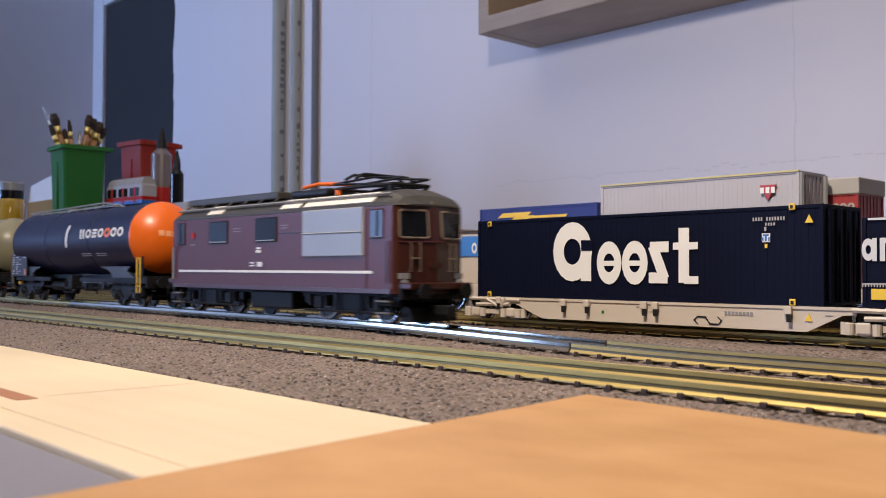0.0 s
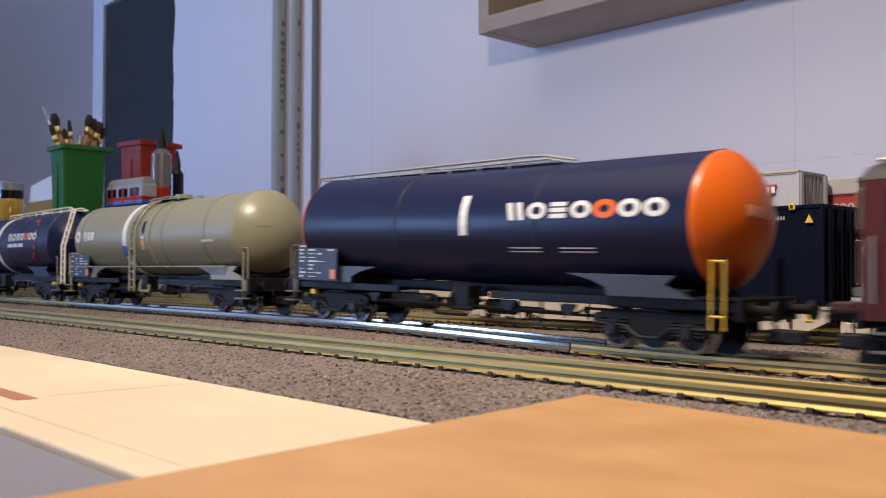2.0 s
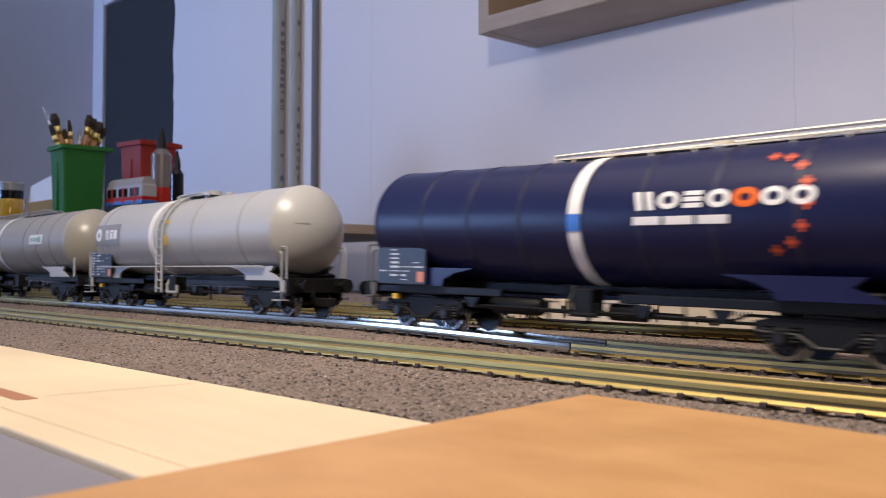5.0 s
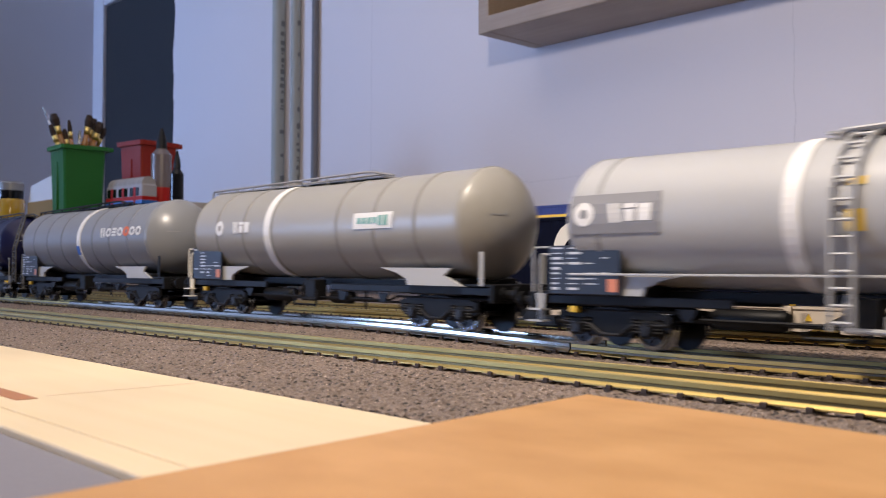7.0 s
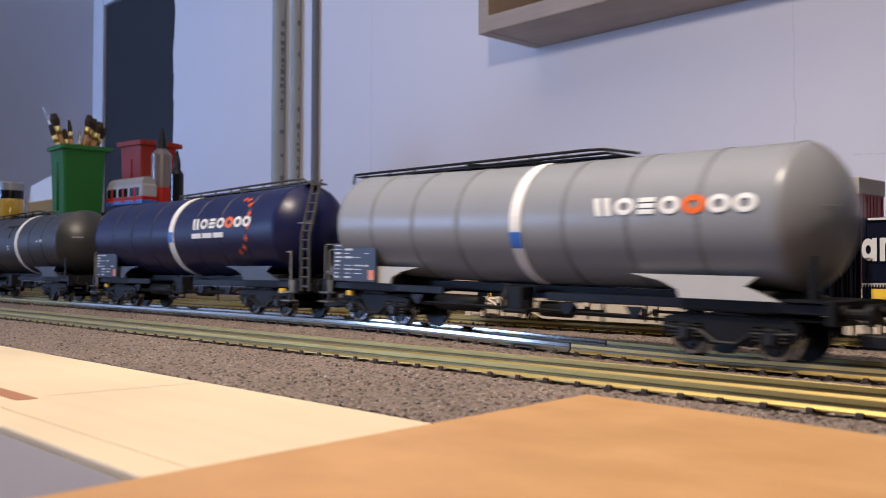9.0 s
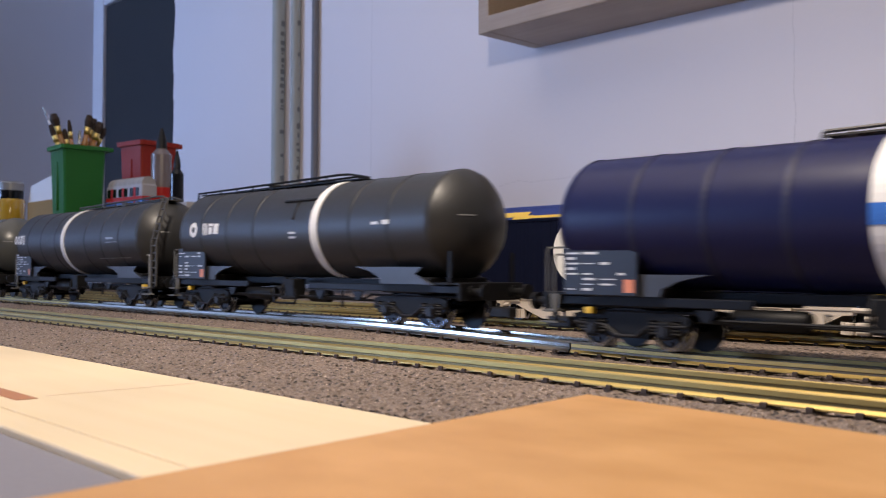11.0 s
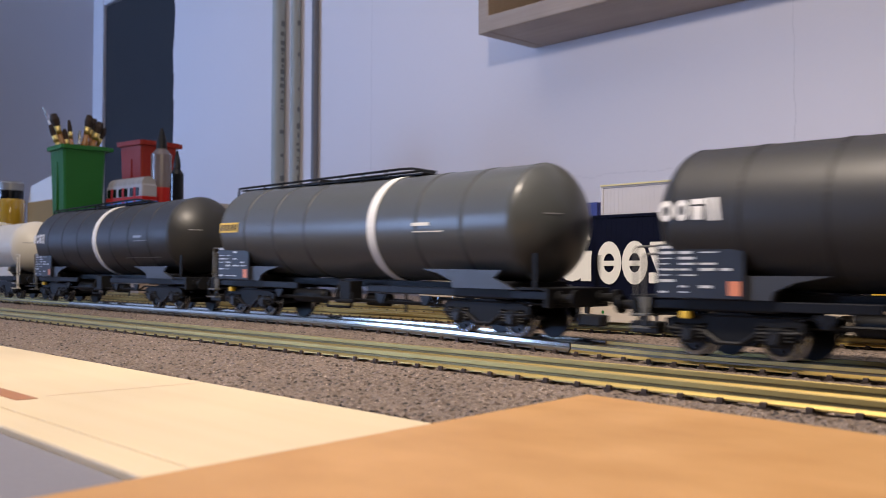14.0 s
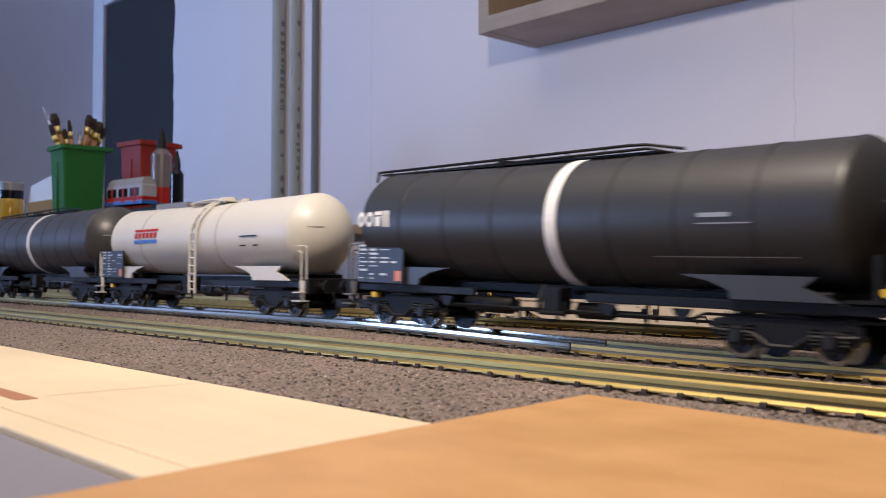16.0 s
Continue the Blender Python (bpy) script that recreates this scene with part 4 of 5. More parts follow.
DARKT = tank_paint("dark_grey_tank_paint", (0.07, 0.075, 0.077), 0.31)
DARK2T = tank_paint("charcoal_tank_paint", (0.04, 0.04, 0.042), 0.38)
WHITET = tank_paint("cream_white_tank_paint", (0.60, 0.575, 0.52), 0.4)
WIDE = (-0.072, 0.026, 0.067)
TRAIN = [
    (tank_wagon("dark blue tank wagon with bright orange domed ends", NAVYT, ORANGEP, "rear", band=False, mark=mark_blue_orange, trim=SILVER, seams=(-0.030, 0.034)), -0.5457),
    (tank_wagon("olive green tank wagon with a centre ladder and white band", OLIVET, None, "centre", "centre", True, -0.015, ladder_x=-0.0025, seams=WIDE, mark=mark_olive, skirt=OLIVET, trim=OLIVET, stripe=True, fx=0.009), -0.7756),
    (tank_wagon("deep blue tank wagon with white end ladder and walkway", NAVYT2, None, "front", "end", mark=mark_euro, trim=CREAM, skirt=NAVYT2, back_half=0.0890, ladder_x=0.1050), -0.9870),
    (tank_wagon("light grey tank wagon with a centre ladder and white band", LIGHTT, None, "centre", "centre", True, -0.015, ladder_x=-0.0025, seams=WIDE, mark=mark_ring_boxed, skirt=LIGHTT, trim=LIGHTT, stripe=True, fx=0.009), -1.2371),
    (tank_wagon("beige-grey tank wagon with white band and product sign", BEIGET, None, "rear", mark=mark_ring(True, shift=0.019, scale=0.95), skirt=LITPLATE, trim=BLUEGREYLIGHT, band_x=-0.0250, rear_rail=CREAM, pale_ends=True), -1.4523),
    (tank_wagon("mid-grey tank wagon with white band and orange round mark", GREYT, None, "rear", band_x=0.0040, mark=mark_grey_word, skirt=LITPLATE), -1.6757),
    (tank_wagon("deep blue tank wagon with dark end ladder and white band", NAVYT2, None, "front", "end", mark=mark_euro, trim=ROOFM, back_half=0.0880, ladder_x=0.1060), -1.8924),
    (tank_wagon("black tank wagon with white band and rear walkway", BLACKT, None, "rear", mark=mark_black, band_x=0.0225), -2.1277),
    (tank_wagon("black tank wagon with end ladder and white band", BLACKT, None, "front", "end", mark=mark_block, band_x=-0.009, trim=ROOFM), -2.3475),
    (tank_wagon("dark grey tank wagon with white band and yellow label", DARKT, None, "rear", mark=mark_yellow_label, band_x=0.0205), -2.5771),
    (tank_wagon("black tank wagon with white band and pale print", BLACKT, None, "rear", mark=mark_block, band_x=0.0028), -2.8004),
    (tank_wagon("cream white tank wagon with a centre ladder", WHITET, None, "centre", "centre", False, radius=0.0168, ladder_x=0.012, seams=(-0.045, 0.03), mark=mark_white, skirt=WHITET, trim=WHITET), -3.0245),
    (tank_wagon("charcoal tank wagon with a thin white band", DARK2T, None, "rear", mark=None), -3.2230),
]


# ---- locomotive ----
def locomotive():
    w = tagged(new("electric_locomotive"), "reddish-brown model electric locomotive with folded roof pantographs", "locomotive")
    HL, HW = 0.0815, 0.0167

    def ring(bm, x, hw, drop=0.0):
        pts = [(-hw, 0.0112), (-hw, 0.0425 - drop), (hw, 0.0425 - drop), (hw, 0.0112)]
        return [bm.verts.new((x, y, z)) for y, z in pts]

    def loft(rings, bm):
        n = len(rings[0])
        for u, v in zip(rings[:-1], rings[1:]):
            for i in range(n):
                bm.faces.new((u[i], u[(i + 1) % n], v[(i + 1) % n], v[i]))
        bm.faces.new(rings[0][::-1])
        bm.faces.new(rings[-1])
        bmesh.ops.recalc_face_normals(bm, faces=bm.faces)
        return bm

    bm = bmesh.new()
    part("body", loft([ring(bm, x, h) for x, h in ((-HL, HW), (HL, HW))], bm), BROWN, w)
    # cab ends: two facets meeting in a blunt nose, the windows leaning back a little
    BOW = ((0.0, HW), (0.0007, HW - 0.0004), (0.0016, HW - 0.0016), (0.0046, 0.0020), (0.0048, 0.0))
    lean = lambda z: 1.0 - 0.28 * max(0.0, (z - 0.0295) / 0.013)

    def facet(d, side, u, z, out=0.0):
        """A point on one half of a cab front: u from the body's corner (0) to the nose (1)."""
        a, b = Vector((BOW[2][0], BOW[2][1])), Vector((BOW[3][0], BOW[3][1]))
        p = a.lerp(b, u)
        nrm = Vector((a.y - b.y, b.x - a.x)).normalized()
        return Vector((d * (HL + p.x * lean(z) + out * nrm.x), side * (p.y + out * nrm.y), z))

    def facet_plate(d, side, u0, u1, z0, z1, out, thick):
        bm = bmesh.new()
        q = [(u0, z0), (u1, z0), (u1, z1), (u0, z1)]
        a = [bm.verts.new(facet(d, side, u, z, out)) for u, z in q]
        b = [bm.verts.new(facet(d, side, u, z, out + thick)) for u, z in q]
        bm.faces.new(a)
        bm.faces.new(b)
        for k in range(4):
            bm.faces.new((a[k], a[(k + 1) % 4], b[(k + 1) % 4], b[k]))
        bmesh.ops.recalc_face_normals(bm, faces=bm.faces)
        return bm

    for d in (-1, 1):
        bm = bmesh.new()
        plan = list(BOW) + [(x, -y) for x, y in BOW[-2::-1]]
        rings = [[bm.verts.new((d * (HL + 0.00005 + x * lean(z)), y, z)) for x, y in plan] for z in (0.0112, 0.0200, 0.0295, 0.0360, 0.0425)]
        part("cab_front", loft(rings, bm), DARKBROWN, w, "dark brown faceted cab front")
    # roof: chamfered sides and a flat crown, rounded down at the ends
    bm = bmesh.new()
    sec = lambda x, k, e: [bm.verts.new((x, y * e, 0.0426 + (z - 0.0426) * k)) for y, z in ((-0.0168, 0.0426), (-0.0163, 0.0440), (-0.0128, 0.0478), (-0.006, 0.0492), (0.006, 0.0492), (0.0128, 0.0478), (0.0163, 0.0440), (0.0168, 0.0426))]
    part("roof", loft([sec(x, k, e) for x, k, e in ((-HL - 0.0036, 0.1, 0.75), (-HL - 0.001, 0.6, 0.95), (-HL + 0.005, 1, 1), (HL - 0.005, 1, 1), (HL + 0.001, 0.6, 0.95), (HL + 0.0036, 0.1, 0.75))], bm), ROOFM, w, "grey-brown metal roof")
    for x0, x1 in ((-0.050, -0.037), (0.010, 0.0235), (0.0265, 0.070)):
        bm = bmesh.new()
        vs = [bm.verts.new(p) for p in ((x0, -0.01655, 0.0443), (x1, -0.01655, 0.0443), (x1 + 0.001, -0.0131, 0.0480), (x0 + 0.001, -0.0131, 0.0480))]
        f = bm.faces.new(vs)
        r = bmesh.ops.extrude_face_region(bm, geom=[f])
        bmesh.ops.translate(bm, vec=(0, 0.0004, -0.0004), verts=[v for v in r["geom"] if isinstance(v, bmesh.types.BMVert)])
        bmesh.ops.recalc_face_normals(bm, faces=bm.faces)
        part("roof_panel", bm, CREAM, w, "pale sloping roof panel")
    part("gutter", rods([((-0.079, -0.0150, 0.0470), (0.079, -0.0150, 0.0470))], 0.0005), SILVER, w, "thin pale cable rail along the roof")
    part("roof_walkway", B(-0.078, 0.0, -0.0110, -0.0040, 0.0493, 0.0525, bevel=0.0006), ROOFM, w, "raised roof walkway")
    part("roof_walkway", B(-0.078, 0.0, 0.0040, 0.0110, 0.0493, 0.0525, bevel=0.0006), ROOFM, w, "raised roof walkway")
    part("roof_post", rods([((-0.074 + k * 0.0125, -0.0148, 0.0468), (-0.074 + k * 0.0125, -0.0110, 0.0496)) for k in range(7)], 0.0004), ROOFM, w)
    part("roof_resistor", B(0.004, 0.030, -0.0075, 0.0075, 0.0493, 0.0524, bevel=0.001), BLACK, w, "dark roof equipment box")
    part("roof_cable", path_rod([(0.010, -0.005, 0.0536), (0.020, -0.005, 0.0545), (0.032, -0.003, 0.0540), (0.038, -0.002, 0.0532)], 0.0008, 8), ORANGEP, w, "orange-red insulated cable")
    # pantograph, folded
    px = 0.055
    pg = part("pantograph", rods([((px - 0.018, s * 0.0085, 0.0512), (px + 0.018, s * 0.0085, 0.0512)) for s in (-1, 1)] + [((px + d * 0.018, -0.0085, 0.0512), (px + d * 0.018, 0.0085, 0.0512)) for d in (-1, 1)], 0.0007), BLACK, w, "folded black pantograph")
    part("lower_arm", rods([((px - 0.014, s * 0.0075, 0.0515), (px + 0.020, s * 0.0065, 0.0535)) for s in (-1, 1)] + [((px + 0.014, s * 0.0075, 0.0515), (px - 0.022, s * 0.0065, 0.0535)) for s in (-1, 1)], 0.0005), BLACK, pg)
    part("upper_arm", rods([((px + 0.020, s * 0.0065, 0.0535), (px - 0.002, s * 0.004, 0.0552)) for s in (-1, 1)] + [((px - 0.022, s * 0.0065, 0.0535), (px + 0.002, s * 0.004, 0.0552)) for s in (-1, 1)], 0.0005), BLACK, pg)
    for dx in (-0.003, 0.003):
        part("contact_strip", path_rod([(px + dx, -0.0150, 0.0535), (px + dx, -0.0110, 0.0556), (px + dx, 0.0110, 0.0556), (px + dx, 0.0150, 0.0535)], 0.0006), BLACK, pg)
    for x in (-0.016, 0.016):
        for s in (-1, 1):
            part("insulator", rod(bmesh.new(), (px + x, s * 0.0085, 0.0488), (px + x, s * 0.0085, 0.0508), 0.0012, 10), ORANGEP if x < 0 else BLACK, pg)
    # side windows, doors, grille and stripe on both sides
    for s in (-1, 1):
        y = s * (HW + 0.0002)
        flat = lambda a, b, c, d, th=0.0003: B(a, b, min(y, y + s * th), max(y, y + s * th), c, d)
        for a, b, c, d in ((-0.0465, -0.0310, 0.0313, 0.0406), (-0.0075, 0.0080, 0.0313, 0.0409)):
            fr = part("side_window", flat(a, b, c, d), GLASSDARK, w, "dark side window")
            part("window_frame", rods([((a, y, c), (b, y, c)), ((a, y, d), (b, y, d)), ((a, y, c), (a, y, d)), ((b, y, c), (b, y, d))], 0.0004), BLACK, fr)
            part("window_bar", B(a + 0.001, b - 0.001, min(y + s * 0.0003, y + s * 0.0006), max(y + s * 0.0003, y + s * 0.0006), c + 0.0002, c + 0.0006), SILVER, fr)
        gr = part("side_grille", flat(0.0275, 0.0655, 0.0250, 0.0424, 0.0006), SILVER, w, "large silver ventilation panel")
        for k in range(16):
            z = 0.0262 + k * 0.0010
            part("louvre", B(0.0287, 0.0643, min(y + s * 0.0006, y + s * 0.00066), max(y + s * 0.0006, y + s * 0.00066), z, z + 0.0007), SILVER, gr)
        part("grille_frame", rods([((0.0275, y, 0.0250), (0.0655, y, 0.0250)), ((0.0275, y, 0.0424), (0.0655, y, 0.0424)), ((0.0275, y, 0.0250), (0.0275, y, 0.0424)), ((0.0655, y, 0.0250), (0.0655, y, 0.0424)), ((0.0275, y + s * 0.0007, 0.0336), (0.0655, y + s * 0.0007, 0.0336))], 0.00035), GREYROOF, gr)
        part("stripe", flat(-0.0750, 0.0710, 0.0183, 0.0193, 0.0002), WHITE, w, "thin white stripe along the side")
        for d in (-1, 1):
            dw = part("cab_window", flat(min(d * 0.0700, d * 0.0765), max(d * 0.0700, d * 0.0765), 0.0312, 0.0412), GLASSDARK, w, "narrow cab door window")
            part("window_frame", rods([((d * 0.0700, y, 0.0312), (d * 0.0700, y, 0.0412)), ((d * 0.0765, y, 0.0312), (d * 0.0765, y, 0.0412)), ((d * 0.07, y, 0.0312), (d * 0.0765, y, 0.0312)), ((d * 0.07, y, 0.0412), (d * 0.0765, y, 0.0412))], 0.0004), DARKBROWN, dw)
            part("window_pillar", B(d * 0.0738 - 0.0005, d * 0.0738 + 0.0005, min(y + s * 0.0003, y + s * 0.0006), max(y + s * 0.0003, y + s * 0.0006), 0.0318, 0.0408), BLACK, dw)
            part("hand_rail", rods([((d * 0.0795, y + s * 0.0008, 0.0150), (d * 0.0795, y + s * 0.0008, 0.0300))], 0.0004), SILVER if d < 0 else DARKBROWN, w)
            part("cab_step", B(d * 0.0780 - 0.0035, d * 0.0780 + 0.0035, min(y - s * 0.003, y), max(y - s * 0.003, y), 0.0070, 0.0078, bevel=0.0002), UNDER, w)
        part("red_sign", flat(-0.0632, -0.0604, 0.0338, 0.0364, 0.0003), REDP, w, "small red sign")
        part("printed_text", shapes([("bar", -0.0618, 0.0308, 0.005, 0.0004), ("bar", -0.0225, 0.0372, 0.006, 0.0004), ("bar", -0.0225, 0.0360, 0.006, 0.0004), ("bar", 0.014, 0.0364, 0.005, 0.0004), ("bar", 0.014, 0.0375, 0.005, 0.0004)], flat_wrap(y + s * 0.00025)), MAUVE, w, "faint pale lettering as bars")
        part("printed_text", shapes([("bar", -0.005, 0.0272, 0.004, 0.0012), ("bar", -0.005, 0.0285, 0.003, 0.0008), ("bar", -0.010, 0.0212, 0.004, 0.0006), ("bar", -0.010, 0.0224, 0.004, 0.0006), ("bar", -0.004, 0.0218, 0.004, 0.0020)], flat_wrap(y + s * 0.00025)), WHITE, w, "small pale lettering as bars")
        part("panel_line", rods([((0.010, y, 0.0345), (0.0265, y, 0.0345))], 0.00018, 5), DARKBROWN, w)
        part("panel_line", rods([((0.0675, y, 0.0130), (0.0675, y, 0.0420))], 0.00015, 5), BROWN, w)
        part("skirt_sill", B(-0.0810, 0.0810, min(y - s * 0.0004, y + s * 0.0002), max(y - s * 0.0004, y + s * 0.0002), 0.0112, 0.0128), DARKBROWN, w)
    for d in (-1, 1):
        x = d * (HL + 0.0048)
        for s in (-1, 1):
            pw = part("windscreen", facet_plate(d, s, 0.03, 0.90, 0.0312, 0.0408, 0.0001, 0.0003), GLASSDARK, w, "dark cab windscreen")
            corners = [facet(d, s, u, z, 0.0004) for u, z in ((0.03, 0.0318), (0.07, 0.0311), (0.86, 0.0311), (0.91, 0.0318), (0.91, 0.0402), (0.86, 0.0409), (0.07, 0.0409), (0.03, 0.0402), (0.03, 0.0318))]
            part("window_frame", path_rod(corners, 0.0004, 8), TANFRAME, pw, "pale tan windscreen frame")
            part("wiper", path_rod([facet(d, s, 0.60, 0.0306, 0.0007), facet(d, s, 0.35, 0.0330, 0.0007)], 0.0002, 5), BLACK, pw)
            for u in (0.34, 0.62):
                part("front_rail", path_rod([facet(d, s, u, 0.0192), facet(d, s, u, 0.0192, 0.0012), facet(d, s, u, 0.0292, 0.0012), facet(d, s, u, 0.0292)], 0.00022), TANFRAME, w, "thin tan hand rail")
            part("front_step", facet_plate(d, s, 0.36, 0.60, 0.0236, 0.0242, 0.0001, 0.0010), TANFRAME, w)
            part("lamp_bracket", facet_plate(d, s, 0.0, 0.30, 0.0166, 0.0186, 0.0001, 0.0010), SILVER, w, "pale lamp plate")
            part("headlight", rod(bmesh.new(), facet(d, s, 0.16, 0.0150), facet(d, s, 0.16, 0.0150, 0.0016), 0.0014, 14), SILVER, w, "round headlight")
        part("waist_line", path_rod([facet(d, s, u, 0.0297, 0.0002) for s, u in ((-1, 0.0), (-1, 0.98), (1, 0.98), (1, 0.0))], 0.0003, 6), BROWN, w)
        part("headlight", rod(bmesh.new(), (d * HL, 0, 0.0434), (d * (HL + 0.0036), 0, 0.0434), 0.0011, 14), TANFRAME, w, "round headlight")
        part("front_plate", B(min(x - d * 0.001, x + d * 0.0003), max(x - d * 0.001, x + d * 0.0003), -0.0030, 0.0030, 0.0205, 0.0222), DARKBROWN, w, "small plate with bars")
        part("apron", B(min(d * HL, d * (HL + 0.0082)), max(d * HL, d * (HL + 0.0082)), -0.0150, 0.0150, 0.0128, 0.0152, bevel=0.0005), DARKBROWN, w, "front running board")
        part("cab_ladder", rods([((d * 0.0800, s * 0.0160, 0.0040), (d * 0.0800, s * 0.0160, 0.0125)) for s in (-1, 1)] + [((d * 0.0735, s * 0.0160, 0.0040), (d * 0.0735, s * 0.0160, 0.0125)) for s in (-1, 1)], 0.0004), UNDER, w)
        for s in (-1, 1):
            for z in (0.0040, 0.0082):
                part("ladder_step", B(min(d * 0.0730, d * 0.0805), max(d * 0.0730, d * 0.0805), s * 0.0162 - 0.0012, s * 0.0162 + 0.0012, z, z + 0.0006), STEPGREY, w, "pale ladder step")
        part("snow_guard", slab([(d * 0.0800, 0.0012), (d * 0.0860, 0.0012), (d * 0.0850, 0.0060), (d * 0.0800, 0.0080)], -0.0110, 0.0110), UNDER, w)
    buffers_and_hook(w, 0.0850, 0.0122)
    part("frame", B(-0.0790, 0.0790, -0.0105, 0.0105, 0.0088, 0.0111), UNDER, w)
    for d in (-1, 1):
        b = part("bogie", B(-0.0270, 0.0270, -0.0060, 0.0060, 0.0075, 0.0087), UNDER, w, place=pose(d * 0.0525, 0, 0))
        for s in (-1, 1):
            part("side_frame", slab([(-0.029, 0.0066), (-0.029, 0.0098), (-0.010, 0.0104), (0.010, 0.0104), (0.029, 0.0098), (0.029, 0.0066), (0.012, 0.0055), (0.006, 0.0038), (-0.006, 0.0038), (-0.012, 0.0055)], s * 0.0122 - 0.0008, s * 0.0122 + 0.0008), UNDER, b)
            for e in (-1, 1):
                part("axle_box", B(e * 0.0183 - 0.0028, e * 0.0183 + 0.0028, min(s * 0.0130, s * 0.0146), max(s * 0.0130, s * 0.0146), 0.0046, 0.0098, bevel=0.0006), UNDER, b)
                part("spring", rods([((e * 0.0183 + k * 0.0052, s * 0.0136, 0.0058), (e * 0.0183 + k * 0.0052, s * 0.0136, 0.0100)) for k in (-1, 1)], 0.0014, 10), UNDER, b)
            part("brake_rod", rods([((-0.028, s * 0.0140, 0.0040), (0.028, s * 0.0140, 0.0040)), ((-0.006, s * 0.0140, 0.0105), (-0.006, s * 0.0140, 0.0030)), ((0.008, s * 0.0140, 0.0105), (0.008, s * 0.0140, 0.0030))], 0.0005), UNDER, b)
        for e in (-1, 1):
            ws = again("wheelset", LOCO_WHEEL, b, place=pose(e * 0.0183, 0, LOCO_R))
            WHEELSETS.append((ws, e * 0.0183, LOCO_R))
    part("battery_box", B(-0.016, 0.016, -0.0140, 0.0140, 0.0035, 0.0108, bevel=0.0008), UNDER, w, "dark equipment box under the frame")
    return w


LOCO = locomotive()

# ---- standing container wagons ----
CX0, CX1, CY0, CZ0, CH, CD = -0.2938, -0.1362, 0.2957, 0.0098, 0.0333, 0.0287


def container(name, label, x0, x1, y0, z0, h, dpt, mat, ribs=True, rib_step=0.0024, group="", edge=None):
    ob = tagged(new(name), label, "shipping container", group)
    body = part("container_body", B(x0 + 0.0004, x1 - 0.0004, y0 + 0.0004, y0 + dpt - 0.0004, z0 + 0.0002, z0 + h - 0.0003), mat, ob)
    for x in (x0, x1 - 0.0014):
        for y in (y0, y0 + dpt - 0.0014):
            part("corner_post", B(x, x + 0.0014, y, y + 0.0014, z0, z0 + h, bevel=0.0002), edge or mat, ob)
    for y in (y0, y0 + dpt - 0.0010):
        part("top_rail", B(x0 + 0.0014, x1 - 0.0014, y, y + 0.0010, z0 + h - 0.0012, z0 + h - 0.0001), edge or mat, ob)
        part("bottom_rail", B(x0 + 0.0014, x1 - 0.0014, y, y + 0.0010, z0, z0 + 0.0016), mat, ob)
    for z, hh in ((z0, 0.0016), (z0 + h - 0.0014, 0.0013)):
        part("end_rail", B(x1 - 0.0010, x1, y0 + 0.0014, y0 + dpt - 0.0014, z, z + hh), mat, ob)
    if ribs:
        bm = bmesh.new()
        x = x0 + 0.003
        while x < x1 - 0.003:
            box(bm, x - 0.0006, x + 0.0006, y0 + 0.00033, y0 + 0.0006, z0 + 0.0017, z0 + h - 0.0014)
            x += rib_step
        part("side_corrugation", bm, mat, ob)
        bm = bmesh.new()
        y = y0 + 0.0034
        while y < y0 + dpt - 0.003:
            box(bm, x1 - 0.0006, x1 - 0.0001, y - 0.0009, y + 0.0009, z0 + 0.0017, z0 + h - 0.0016)
            y += 0.0034
        part("end_corrugation", bm, mat, ob)
    return ob


navy_box = container("shipping_container", "dark blue corrugated container with large white marks", CX0, CX1, CY0, CZ0, CH, CD, NAVY, group="containers on the sidings")
fw = flat_wrap(CY0 - 0.0002)
part("large_mark", shapes([("ring", -0.2398, 0.0288, 0.0200, 0.0240, 0.44), ("bar", -0.2328, 0.0225, 0.0052, 0.0110)], fw), WHITE, navy_box, "large white round mark")
part("mark_gap", shapes([("bar", -0.2322, 0.0312, 0.0058, 0.0042)], flat_wrap(CY0 - 0.0004)), NAVY, navy_box, "dark gap in the round mark")
for u in (-0.2215, -0.2095):
    part("large_mark", shapes([("ring", u, 0.0242, 0.0118, 0.0168, 0.44), ("bar", u, 0.0240, 0.0080, 0.0020)], fw), WHITE, navy_box, "white round mark")
part("large_mark", shapes([("bar", -0.1985, 0.0300, 0.0082, 0.0040), ("bar", -0.1988, 0.0243, 0.0046, 0.0110, -0.0046), ("bar", -0.1990, 0.0185, 0.0082, 0.0040)], fw), WHITE, navy_box, "white slanted mark")
part("large_mark", shapes([("bar", -0.1880, 0.0268, 0.0044, 0.0200), ("bar", -0.1874, 0.0302, 0.0104, 0.0026), ("bar", -0.1850, 0.0178, 0.0060, 0.0028)], fw), WHITE, navy_box, "white upright mark")
part("printed_number", shapes([("bar", -0.1606 + 0.0010 * k, 0.0388, 0.0006, 0.0012) for k in range(4)] + [("bar", -0.1556 + 0.0010 * k, 0.0388, 0.0006, 0.0012) for k in range(7)] + [("bar", -0.1560 + 0.0010 * k, 0.0370, 0.0006, 0.0010) for k in range(4)] + [("bar", -0.1562, 0.0354, 0.0008, 0.0014)], fw), GREYROOF, navy_box, "small white number bars")
part("blue_sign", shapes([("bar", -0.1560, 0.0324, 0.0030, 0.0030)], fw), WHITE, navy_box, "small blue and white sign")
